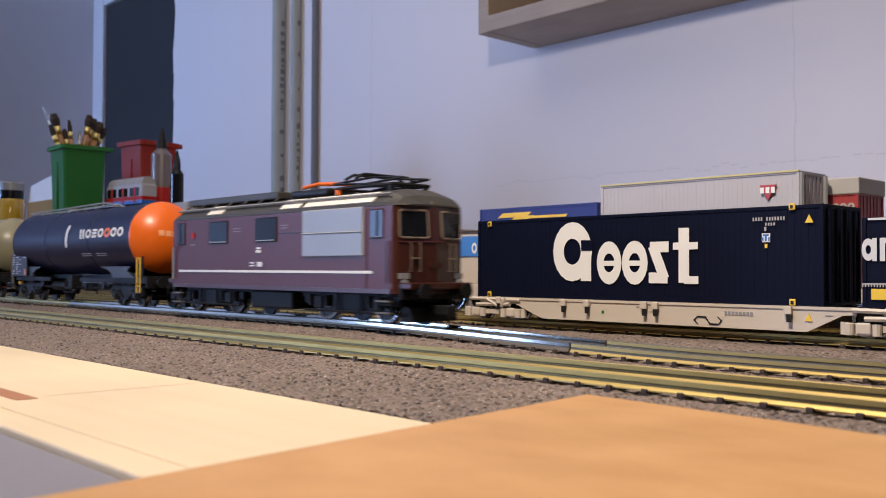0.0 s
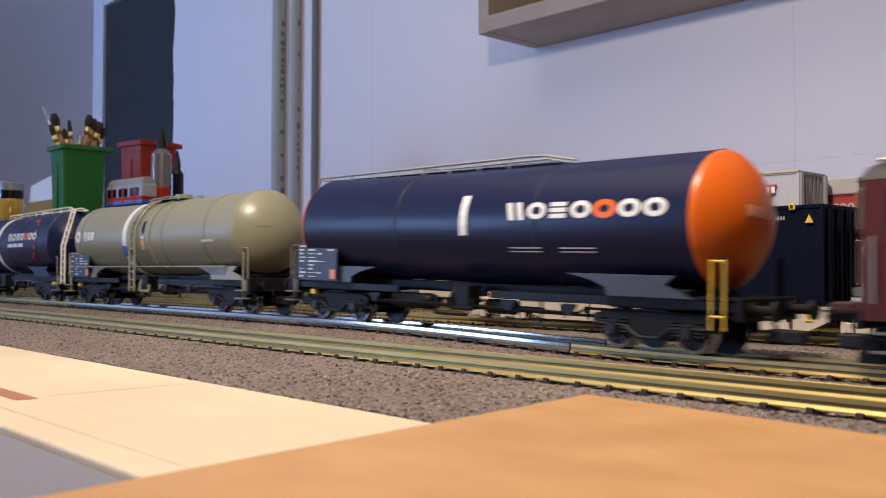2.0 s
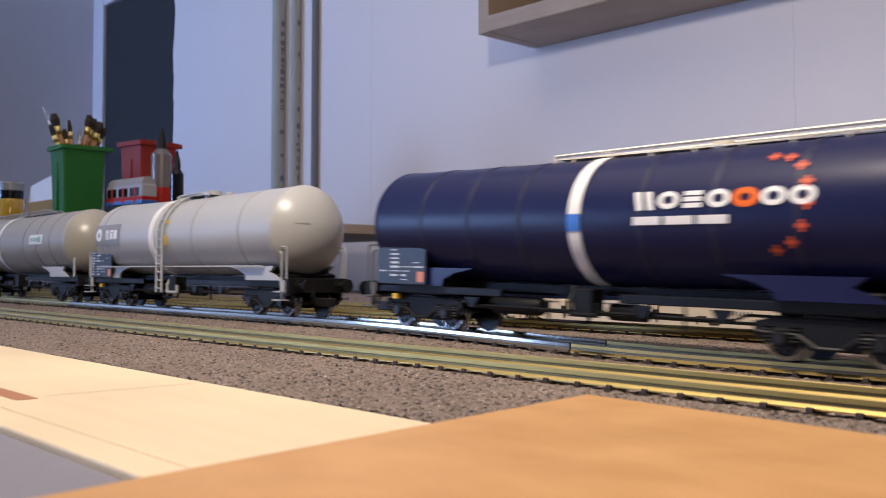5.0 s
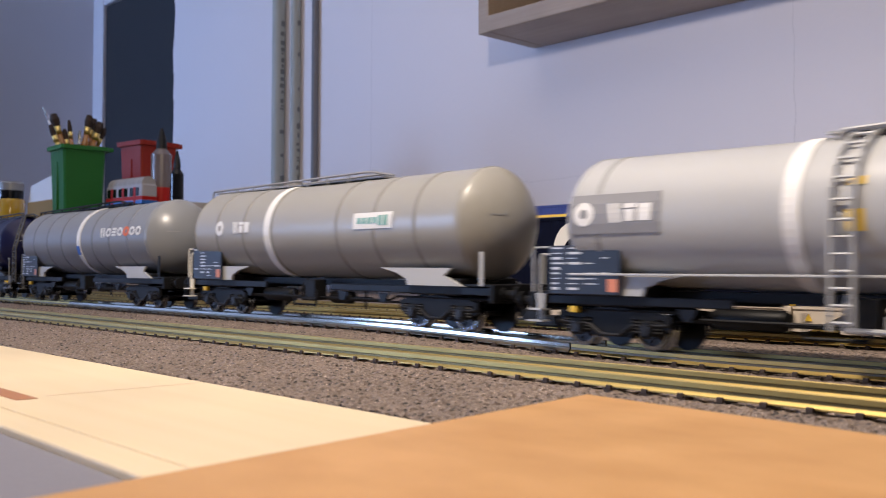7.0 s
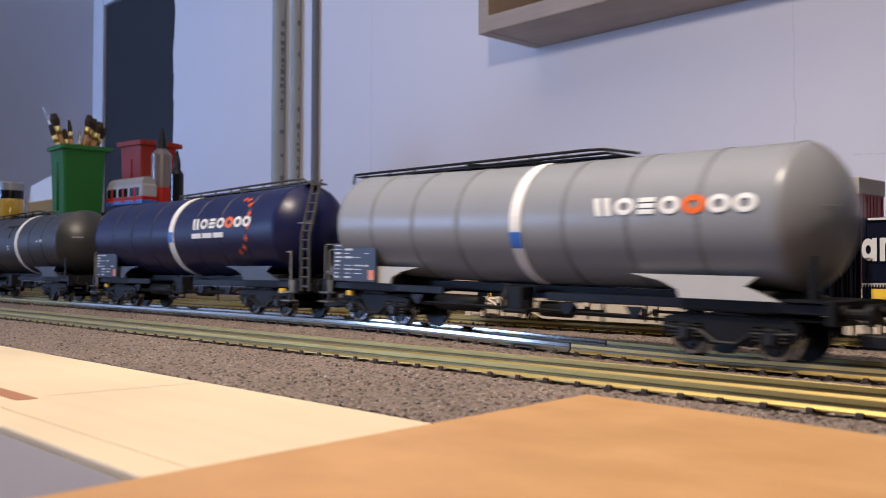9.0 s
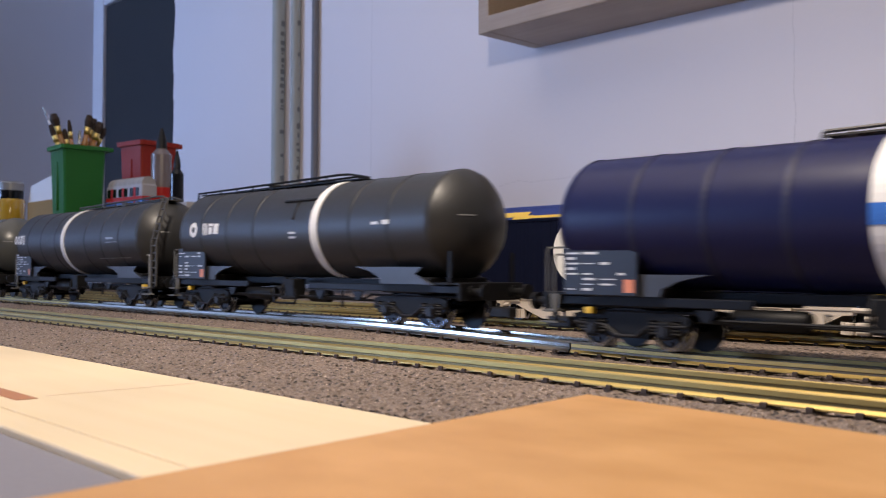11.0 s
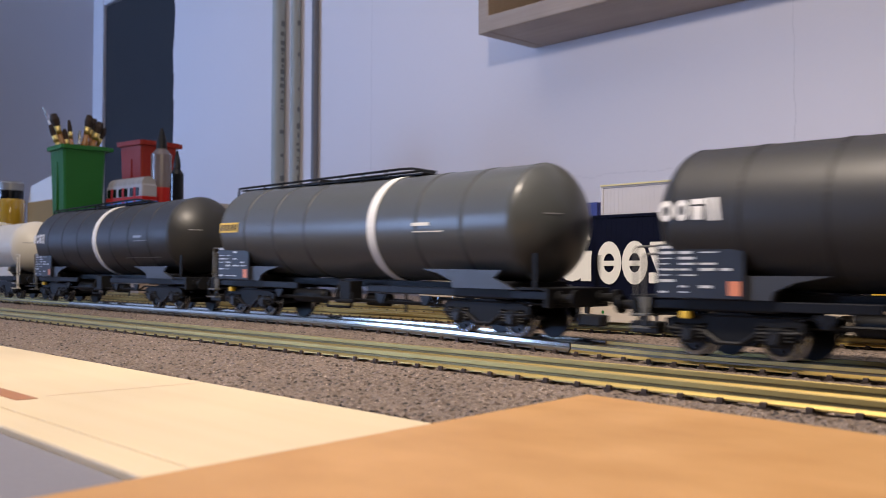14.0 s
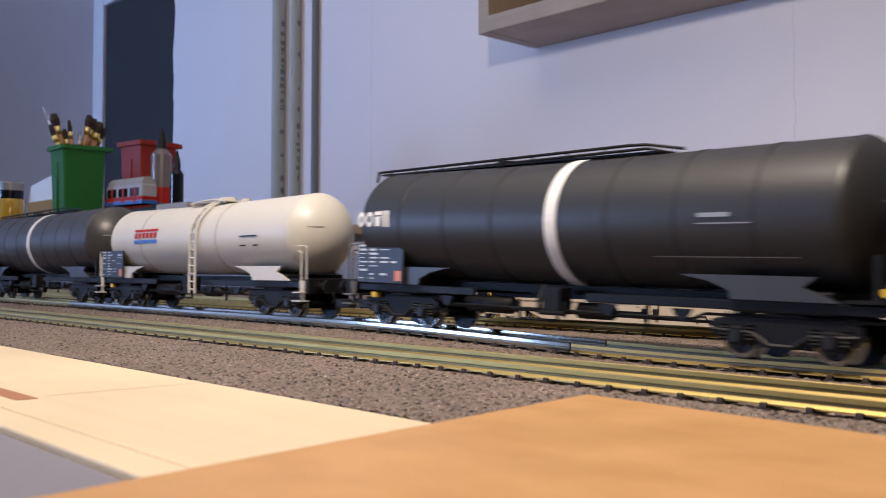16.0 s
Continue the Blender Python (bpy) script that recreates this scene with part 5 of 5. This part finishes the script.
part("sign_print", shapes([("bar", -0.1560, 0.0324, 0.0007, 0.0022), ("bar", -0.1560, 0.0333, 0.0022, 0.0006), ("bar", -0.1571, 0.0319, 0.0005, 0.0014), ("bar", -0.1549, 0.0319, 0.0005, 0.0014)], flat_wrap(CY0 - 0.0003)), BLUEP, navy_box)
part("yellow_mark", shapes([("bar", -0.1560, 0.0296, 0.0010, 0.0014)], fw), YELLOW, navy_box, "small yellow mark")
for x, z in ((-0.286, 0.0417), (-0.1466, 0.0426), (-0.1466, 0.0109), (-0.286, 0.0109)):
    part("corner_casting", B(x - 0.0011, x + 0.0011, CY0 - 0.0007, CY0 - 0.0001, z - 0.0012, z + 0.0010, bevel=0.0002), YELLOW, navy_box, "yellow corner casting")
    part("casting_hole", B(x - 0.0005, x + 0.0005, CY0 - 0.0009, CY0 - 0.0006, z - 0.0007, z + 0.0004), BLACK, navy_box)
for x, z, s in ((-0.1408, 0.0384, 0.0028),):
    part("warning_triangle", slab([(x - s / 2, z - s / 2), (x + s / 2, z - s / 2), (x, z + s / 2)], CY0 - 0.0005, CY0 - 0.0002), YELLOW, navy_box, "orange warning triangle")
part("door_bar", rods([((CX1 + 0.0004, CY0 + 0.004 + k * 0.0068, CZ0 + 0.001), (CX1 + 0.0004, CY0 + 0.004 + k * 0.0068, CZ0 + CH - 0.001)) for k in range(4)], 0.0004), NAVY, navy_box)


def flat_wagon(label, x0, x1):
    w = tagged(new("container_wagon"), label, "flat wagon", "container wagons on the siding")
    belly = [(x0 + 0.008, 0.0072), (x0 + 0.008, 0.0096), (x1 - 0.008, 0.0096), (x1 - 0.008, 0.0072), (x1 - 0.012, 0.0070), (x1 - 0.024, 0.0012), (x0 + 0.044, 0.0012), (x0 + 0.029, 0.0068)]
    for s in (-1, 1):
        part("side_girder", slab(belly, YK + s * 0.0137 - 0.0006, YK + s * 0.0137 + 0.0006), OFFWHITE, w, "beige fish-bellied side girder")
        part("girder_lip", B(x0 + 0.008, x1 - 0.008, YK + s * 0.0143 - 0.0004, YK + s * 0.0143 + 0.0006, 0.0086, 0.0096), OFFWHITE, w)
    part("deck", B(x0 + 0.002, x1 - 0.002, YK - 0.0130, YK + 0.0130, 0.0075, 0.0090), BLACK, w)
    for x in (x0 + 0.056, x0 + 0.068, x0 + 0.095, x0 + 0.100, x1 - 0.030, x0 + 0.020):
        cl = part("container_clamp", B(x - 0.0014, x + 0.0014, YK - 0.0158, YK - 0.0144, 0.0068, 0.0094, bevel=0.0002), OFFWHITE, w)
        part("clamp_pin", B(x - 0.0002, x + 0.0012, YK - 0.0160, YK - 0.0150, 0.0042, 0.0068), BLACK, cl)
    for d, xb in ((-1, x0 + 0.016), (1, x1 + 0.005)):
        part("bogie_side", slab([(xb - 0.018, 0.0010), (xb - 0.018, 0.0050), (xb - 0.006, 0.0042), (xb + 0.006, 0.0042), (xb + 0.018, 0.0050), (xb + 0.018, 0.0010), (xb + 0.010, 0.0008), (xb + 0.006, 0.0022), (xb - 0.006, 0.0022), (xb - 0.010, 0.0008)], YK - 0.0140, YK - 0.0128), OFFWHITE, w, "beige bogie side frame")
        for e in (-1, 1):
            ws = again("wheelset", WAGON_WHEEL, w, place=pose(xb + e * 0.0105, YK, 0.0054))
            part("axle_box", B(xb + e * 0.0105 - 0.0024, xb + e * 0.0105 + 0.0024, YK - 0.0152, YK - 0.0141, 0.0012, 0.0050, bevel=0.0006), OFFWHITE, w)
            part("spring", rods([((xb + e * 0.0105 + k, YK - 0.0146, 0.0010), (xb + e * 0.0105 + k, YK - 0.0146, 0.0046)) for k in (-0.0042, 0.0042)], 0.0014, 10), OFFWHITE, w)
        part("end_gear", rods([((xb - 0.014, YK - 0.0145, 0.0088), (xb + 0.016, YK - 0.0145, 0.0084)), ((xb - 0.010, YK - 0.0145, 0.0062), (xb + 0.010, YK - 0.0145, 0.0066)), ((xb - 0.004, YK - 0.0148, 0.0090), (xb + 0.003, YK - 0.0148, 0.0058)), ((xb + 0.008, YK - 0.0148, 0.0092), (xb + 0.005, YK - 0.0148, 0.0056))], 0.0009), OFFWHITE, w, "pipes and levers at the wagon end")
    return w


fwg = flat_wagon("beige container flat wagon on the siding", -0.300, -0.1180)
y = YK - 0.0151
part("railway_mark", shapes([("bar", -0.1783 + e * 0.00475, 0.0035 + k * 0.0007, 0.0007, 0.0016, -e * k * 0.0017) for e in (-1, 1) for k in (-1, 1)] + [("bar", -0.1805, 0.0047, 0.0034, 0.0006), ("bar", -0.1761, 0.0023, 0.0034, 0.0006), ("bar", -0.1783, 0.0035, 0.0007, 0.0024, -0.0018)], flat_wrap(y + 0.0006)), BLACK, fwg, "dark double-arrow mark as plain strokes")
part("data_grid", shapes([("bar", -0.1712 + 0.0014 * k, 0.0064, 0.0010, 0.0012) for k in range(8)], flat_wrap(y + 0.0006)), BLUEGREYLIGHT, fwg, "row of small data boxes")
part("warning_triangle", slab([(-0.1425, 0.0048), (-0.1400, 0.0048), (-0.14125, 0.0072)], y + 0.0004, y + 0.0007), YELLOW, fwg, "orange warning triangle")
part("green_mark", shapes([("disc", -0.2245, 0.0049, 0.0013, 0.0013)], flat_wrap(y + 0.0006)), GREENP, fwg)
part("printed_text", shapes([("bar", -0.1345 - 0.0, 0.0068, 0.0024, 0.0003), ("bar", -0.2010, 0.0058, 0.004, 0.0002), ("bar", -0.2060, 0.0075, 0.006, 0.0002)], flat_wrap(y + 0.0006)), BLUEGREYLIGHT, fwg)

second = container("shipping_container", "dark blue container with white top rail and white marks", -0.1240, 0.020, CY0, CZ0, 0.0282, CD, NAVY, ribs=False, group="containers on the sidings")
part("white_edge", shapes([("bar", -0.052, 0.0374, 0.140, 0.0007)], fw), PANELPRINT, second, "thin white line along the top")
part("large_mark", shapes([("ring", -0.1219, 0.0279, 0.0042, 0.0070, 0.4), ("bar", -0.1200, 0.0279, 0.0014, 0.0072), ("bar", -0.1176, 0.0279, 0.0016, 0.0072), ("bar", -0.1160, 0.0306, 0.0030, 0.0016)], fw), PANELPRINT, second, "white letters as plain shapes")
part("tick_strip", shapes([("bar", -0.115, 0.0172, 0.018, 0.0005)] + [("bar", -0.1237 + 0.0009 * k, 0.0166, 0.0004, 0.0008) for k in range(18)], fw), GREYROOF, second, "white dashed strip")
part("yellow_square", shapes([("bar", -0.1185, 0.0140, 0.0052, 0.0034)], fw), YELLOW, second, "yellow square sign")
fw2 = flat_wagon("beige container flat wagon carrying the second container", -0.1120, 0.050)

# back siding: containers on low beige wagons, seen over the front row
def back_wagon(x0, x1, yc, ztop, label):
    w = tagged(new("container_wagon"), label, "flat wagon", "container wagons on the back siding")
    part("side_girder", B(x0, x1, yc - 0.0135, yc + 0.0135, 0.0062, ztop, bevel=0.0004), OFFWHITE, w)
    for x in (x0 + 0.018, x1 - 0.018):
        for e in (-1, 1):
            again("wheelset", WAGON_WHEEL, w, place=pose(x + e * 0.0105, yc, 0.0054))
    return w


back_wagon(-0.405, -0.145, 0.3730, 0.0140, "low beige wagon under the back row of containers")
FADEDRED = material("faded_red_print", (0.40, 0.055, 0.065), 0.5)
pale_box = container("shipping_container", "white refrigerated container with a yellow top edge and red triangle", -0.2748, -0.1757, 0.3600, 0.0142, 0.0478, 0.0240, CREAMC := material("white_container_paint", (0.41, 0.395, 0.42), 0.5, vary=0.05), ribs=True, rib_step=0.0022, group="containers on the sidings")
part("yellow_edge", B(-0.2748, -0.1757, 0.3596, 0.3604, 0.0615, 0.0622), material("pale_yellow_edge", (0.52, 0.46, 0.22), 0.5), pale_box, "pale yellow top edge")
part("red_triangle", slab([(-0.1925, 0.0568), (-0.1850, 0.0568), (-0.1888, 0.0505)], 0.3592, 0.3597), FADEDRED, pale_box, "red triangle mark pointing down")
part("printed_mark", shapes([("bar", -0.1912 + 0.0024 * k, 0.0546, 0.0017, 0.0024) for k in range(3)], flat_wrap(0.3590)), WHITE, pale_box)
part("end_frame", rods([((-0.1753, 0.3612, 0.016), (-0.1753, 0.3612, 0.0612)), ((-0.1753, 0.3825, 0.016), (-0.1753, 0.3825, 0.0612))], 0.0010), BLUEGREYLIGHT, pale_box, "grey door frame")
red = container("shipping_container", "maroon container with a grey top band", -0.240, -0.1640, 0.3880, 0.0142, 0.0400, 0.0260, MAROON, ribs=True, group="containers on the sidings")
part("grey_top", B(-0.2405, -0.1635, 0.3875, 0.4145, 0.0535, 0.0605, bevel=0.0005), GREYROOF, red, "grey top band")
part("printed_mark", shapes([("ring", -0.1765 + 0.0032 * k, 0.0485, 0.0030, 0.0028, 0.4) for k in range(4)], flat_wrap(0.3878)), GREYROOF, red, "pale word as rings")
back_wagon(-0.245, -0.160, 0.4010, 0.0140, "low beige wagon under the maroon container")
bluec = container("shipping_container", "blue container with a yellow streak mark", -0.3860, -0.3000, 0.3900, 0.0142, 0.0430, 0.0240, material("royal_blue_container", (0.02, 0.03, 0.17), 0.5), ribs=True, group="containers on the sidings")
part("streak", shapes([("bar", -0.3580, 0.0528, 0.022, 0.0026, 0.004), ("bar", -0.3520, 0.0512, 0.013, 0.0020, 0.004), ("bar", -0.3330, 0.0512, 0.026, 0.0014, 0.001)], flat_wrap(0.3897)), YELLOW, bluec, "yellow streak")
back_wagon(-0.390, -0.296, 0.4020, 0.0140, "low beige wagon under the blue container")
gbox = container("shipping_container", "pale beige container with a blue square sign and brown top", -0.3950, -0.3300, 0.3600, 0.0142, 0.0290, 0.0240, OFFWHITE, ribs=False, group="containers on the sidings")
part("brown_top", B(-0.3952, -0.3298, 0.3596, 0.3842, 0.0420, 0.0432), SLEEPER, gbox, "thin brown top edge")
part("blue_square", shapes([("bar", -0.3655, 0.0345, 0.0170, 0.0110)], flat_wrap(0.3598)), material("sky_blue_print", (0.05, 0.2, 0.55), 0.5), gbox, "blue square")
part("mark_ring", shapes([("ring", -0.3600, 0.0335, 0.0042, 0.0060, 0.5)], flat_wrap(0.3596)), WHITE, gbox, "white ring mark")

# ---- workbench with pots at the far end ----
bench = tagged(new("workbench"), "plywood workbench standing behind the tracks", "workbench")
part("top_board", B(-2.1, -0.93, 0.440, 0.93, 0.068, 0.080, bevel=0.001), SHELFWOOD, bench)
for x in (-2.05, -0.97):
    for yy in (0.46, 0.90):
        part("leg", B(x - 0.015, x + 0.015, yy - 0.015, yy + 0.015, -0.0093, 0.0679), SHELFWOOD, bench)
ZB = 0.0802


def wheelie_bin(label, mat, x, y, s, turn):
    ob = tagged(new("pen_holder_bin"), label, "pen holder", "small wheeled bins on the bench")
    bm = bmesh.new()
    rings = []
    for z, w, d in ((0, 0.031, 0.033), (0.085, 0.035, 0.037), (0.100, 0.036, 0.038), (0.1005, 0.041, 0.043), (0.106, 0.041, 0.043), (0.106, 0.033, 0.035), (0.02, 0.028, 0.030)):
        rings.append([bm.verts.new((a * w, b * d, z)) for a, b in ((-1, -0.9), (-0.9, -1), (0.9, -1), (1, -0.9), (1, 0.9), (0.9, 1), (-0.9, 1), (-1, 0.9))])
    for u, v in zip(rings[:-1], rings[1:]):
        for i in range(8):
            bm.faces.new((u[i], u[(i + 1) % 8], v[(i + 1) % 8], v[i]))
    bm.faces.new(rings[0][::-1])
    bm.faces.new(rings[-1])
    bmesh.ops.recalc_face_normals(bm, faces=bm.faces)
    part("bin_body", bm, mat, ob)
    part("front_rib", B(-0.003, 0.003, -0.0385, -0.032, 0.02, 0.085, bevel=0.001), mat, ob)
    part("grip", rods([((-0.028, 0.052, 0.104), (0.028, 0.052, 0.104)), ((-0.028, 0.045, 0.103), (-0.028, 0.053, 0.104)), ((0.028, 0.045, 0.103), (0.028, 0.053, 0.104))], 0.003, 10), mat, ob)
    for d in (-1, 1):
        part("wheel", rod(bmesh.new(), (d * 0.031, 0.034, 0.009), (d * 0.038, 0.034, 0.009), 0.009, 18), BLACK, ob)
    ob.matrix_world = pose(x, y, ZB, 0, 0, turn) @ Matrix.Diagonal((s * (0.74 if mat is GREENP else 0.64), s * (0.74 if mat is GREENP else 0.64), s, 1))
    return ob


wheelie_bin("green plastic wheeled-bin pen holder full of brushes", GREENP, -1.254, 0.496, 1.0, -2)
wheelie_bin("red plastic wheeled-bin pen holder on the bench", BINRED, -1.345, 0.640, 1.27, 8)


def brush(foot, tip, mat, thick, tuft, label):
    foot, tip = Vector(foot), Vector(tip)
    length = (tip - foot).length
    ob = tagged(new("paint_brush"), label, "brush", "brushes in the holder")
    part("handle", lathe([(0, 0.0), (0, 0.4 * thick), (0.45 * length, thick), (0.66 * length, 0.85 * thick), (0.79 * length, 0.6 * thick), (0.79 * length, 0.0)], "z", 12), mat, ob, "varnished handle", smooth=True)
    part("ferrule", rod(bmesh.new(), (0, 0, 0.79 * length), (0, 0, 0.87 * length), 0.62 * thick, 12, 0.75 * thick), CHROME if mat is CHROME else BRASS, ob, "bright metal ferrule", smooth=True)
    part("bristle_tuft", lathe([(0.87 * length, 0.7 * thick), (0.94 * length, 0.75 * tuft), (length, 0.5 * tuft), (length, 0.0)], "z", 12), BRISTLE if mat is not CHROME else CHROME, ob, "dark bristles")
    ob.matrix_world = Matrix.Translation(foot) @ (tip - foot).to_track_quat("Z", "Y").to_matrix().to_4x4()
    return ob


# (across the holder, into it, height of the tip, handle thickness, tuft radius, handle)
BRUSH_LABEL, BIN = "amber varnished paint brush standing bristles up in the holder", Vector((-1.254, 0.496, 0))
for u, v, z, th, tf, mat in ((-0.044, 0.0, 0.238, 0.0022, 0.0022, CHROME), (-0.032, 0.008, 0.231, 0.0065, 0.0085, BRUSHWOOD), (-0.035, -0.010, 0.214, 0.0055, 0.0050, BRASS), (-0.012, -0.004, 0.222, 0.0045, 0.0035, BRUSHWOOD), (-0.018, 0.012, 0.212, 0.0050, 0.0050, BRUSHWOOD), (0.002, 0.004, 0.210, 0.0030, 0.0030, CHROME), (0.014, -0.006, 0.230, 0.0060, 0.0070, BRUSHWOOD), (0.020, 0.008, 0.228, 0.0055, 0.0070, BRUSHWOOD), (0.028, -0.002, 0.222, 0.0065, 0.0080, BRUSHWOOD), (0.033, 0.010, 0.216, 0.0050, 0.0070, BRUSHWOOD)):
    across, depth = Vector((0.37, 0.93, 0)), Vector((-0.93, 0.37, 0))
    brush(BIN + across * (-0.2 * u) + depth * (0.8 * v) + Vector((0, 0, 0.104)), BIN + across * u + depth * v + Vector((0, 0, z)), mat, th, tf, BRUSH_LABEL if mat is BRUSHWOOD else "slim metal-handled tool standing in the green holder")

# yellow box with a jar and a white card
tagged(part("yellow_box", B(-1.470, -1.345, 0.505, 0.56, ZB, 0.1235, bevel=0.0015), YELLOWBOX), "dull yellow cardboard box on the bench", "box")
jar = tagged(new("paint_jar"), "glass paint jar with a yellow body and dark rim", "jar")
part("jar_body", lathe([(0, 0.0), (0, 0.0185), (0.002, 0.0195), (0.052, 0.0195), (0.054, 0.0185), (0.054, 0.0)], "z", 32), YELLOWJAR, jar, "glossy yellow body", smooth=True)
part("rim", lathe([(0.0542, 0.0), (0.0542, 0.0175), (0.068, 0.0175), (0.0685, 0.0170), (0.0685, 0.0)], "z", 28), GLASSDARK, jar, "dark shiny neck")
part("lid", lathe([(0.0687, 0.0), (0.0687, 0.0182), (0.080, 0.0182), (0.083, 0.0160), (0.083, 0.0)], "z", 28), SILVER, jar, "grey metal lid")
jar.matrix_world = pose(-1.517, 0.496, ZB) @ Matrix.Diagonal((1.08, 1.08, 0.93, 1))
PAPER = material("white_paper", (0.8, 0.8, 0.8), 0.8, vary=0.03)
card = tagged(part("white_card", slab([(-1.495, 0.1237), (-1.350, 0.1237), (-1.352, 0.1640), (-1.372, 0.1640), (-1.485, 0.1500)], 0.515, 0.517), PAPER), "white cut card standing on the yellow box", "card")

# toy tram, glue bottles
tram = tagged(new("toy_tram"), "white, red and blue toy tram on the bench", "toy tram")
part("body", B(-0.055, 0.055, -0.014, 0.014, 0.008, 0.040, bevel=0.003), CREAMC, tram)
part("roof", rod(bmesh.new(), (-0.052, 0, 0.0395), (0.052, 0, 0.0395), 0.0125, 24), GREYROOF, tram, "rounded pale grey roof")
for k in range(8):
    part("roof_rib", rod(bmesh.new(), (-0.049 + k * 0.014, 0, 0.0395), (-0.0475 + k * 0.014, 0, 0.0395), 0.0131, 24), CREAMC, tram)
part("red_band", B(-0.0553, 0.0553, -0.0143, 0.0143, 0.014, 0.020), REDP, tram, "red band")
part("blue_band", B(-0.0554, 0.0554, -0.0144, 0.0144, 0.008, 0.0135), BLUEP, tram, "blue skirt")
for k in range(6):
    part("window", B(-0.050 + k * 0.0172, -0.050 + k * 0.0172 + 0.010, -0.0146, -0.0140, 0.0205, 0.034), GLASSDARK, tram)
for k in range(3):
    part("red_door", B(-0.0385 + k * 0.0344, -0.0325 + k * 0.0344, -0.0148, -0.0141, 0.010, 0.035), REDP, tram)
tram.matrix_world = pose(-1.173, 0.535, 0.1000, 0, 0, 6) @ Matrix.Diagonal((0.80, 0.80, 0.80, 1))
# Plain black block fills the dark area under the tram.
tagged(part("dark_block", B(-1.225, -1.045, 0.520, 0.580, ZB, 0.0998, bevel=0.002), BLACK), "flat black block filling the dark area under the toy tram", "box")


def bottle(x, y, h, r, mat, cap, label, z=ZB):
    ob = tagged(new("glue_bottle"), label, "bottle", "bottles on the bench")
    part("bottle_body", lathe([(0, 0.0), (0, r), (h * 0.72, r), (h * 0.8, r * 0.5), (h * 0.8, 0.0)], "z", 22), mat, ob, smooth=False)
    part("cap", lathe([(h * 0.801, 0.0), (h * 0.801, r * 0.55), (h * 0.9, r * 0.5), (h * 1.06, r * 0.16), (h * 1.06, 0.0)], "z", 18), cap, ob, "pointed cap")
    if h > 0.09:
        part("bottle_label", lathe([(h * 0.1, r * 1.01), (h * 0.101, r * 1.03), (h * 0.3, r * 1.03), (h * 0.301, r * 1.01)], "z", 22), REDP, ob, "red label")
    ob.matrix_world = pose(x, y, z)


bottle(-1.170, 0.575, 0.105, 0.0135, material("cloudy_plastic", (0.17, 0.14, 0.14), 0.25), BLACK, "cloudy plastic glue bottle with a black tip", 0.1)
bottle(-1.100, 0.562, 0.088, 0.0085, GLASSDARK, BLACK, "dark paint bottle on the bench")
tagged(part("grey_box", B(-1.03, -0.955, 0.50, 0.56, ZB, 0.098, bevel=0.001), GREYROOF), "low grey box on the bench", "box")

# lamps out of view
lamp = tagged(new("ceiling_lamp"), "wide white ceiling light panel", "lamp")
part("housing", B(-1.50, 0.50, -1.35, 0.65, 1.46, 1.499, bevel=0.004), CREAM, lamp)
desk = tagged(new("desk_lamp"), "black warm desk lamp on a stand", "lamp")
part("stand", rods([((0.14, -0.45, -0.0255), (0.14, -0.45, 0.42)), ((0.14, -0.45, 0.42), (-0.11, -0.065, 0.465))], 0.008, 12), BLACK, desk)
part("shade", rod(bmesh.new(), (-0.147, -0.014, 0.443), (-0.125, -0.05, 0.475), 0.05, 24, 0.02), BLACK, desk, "black shade")

# ---- movement ----
BASE = 0.0712
PACE = ((0.0, 0.1635), (4.2, 0.1637), (7.5, 0.1662), (9.2, 0.1655), (12.0, 0.1620), (16.0, 0.1620))


def way(t):
    """How far the train has run by t seconds, from its pace."""
    total = 0.0
    for (a, u), (b, v) in zip(PACE[:-1], PACE[1:]):
        if t <= a:
            break
        e = min(t, b)
        total += (e - a) * (u + (u + (v - u) * (e - a) / (b - a))) / 2
    return total



def motions():
    times = [k * 0.1 for k in range(161)]
    for ob, x0 in [(LOCO, -0.3330)] + TRAIN:
        rows = []
        for t in times:
            x = x0 + way(t)
            zf, zr = train_z(x + BASE), train_z(x - BASE)
            rows.append((t, pose(x, YT, (zf + zr) / 2, 0, math.degrees(math.atan2(zr - zf, 2 * BASE)), 0)))
        walk(ob, rows)
    for ws, x, r in WHEELSETS:
        walk(ws, [(k / FPS, pose(x, 0, r, 0, math.degrees(way(k / FPS) / r), 0)) for k in range(481)])


motions()
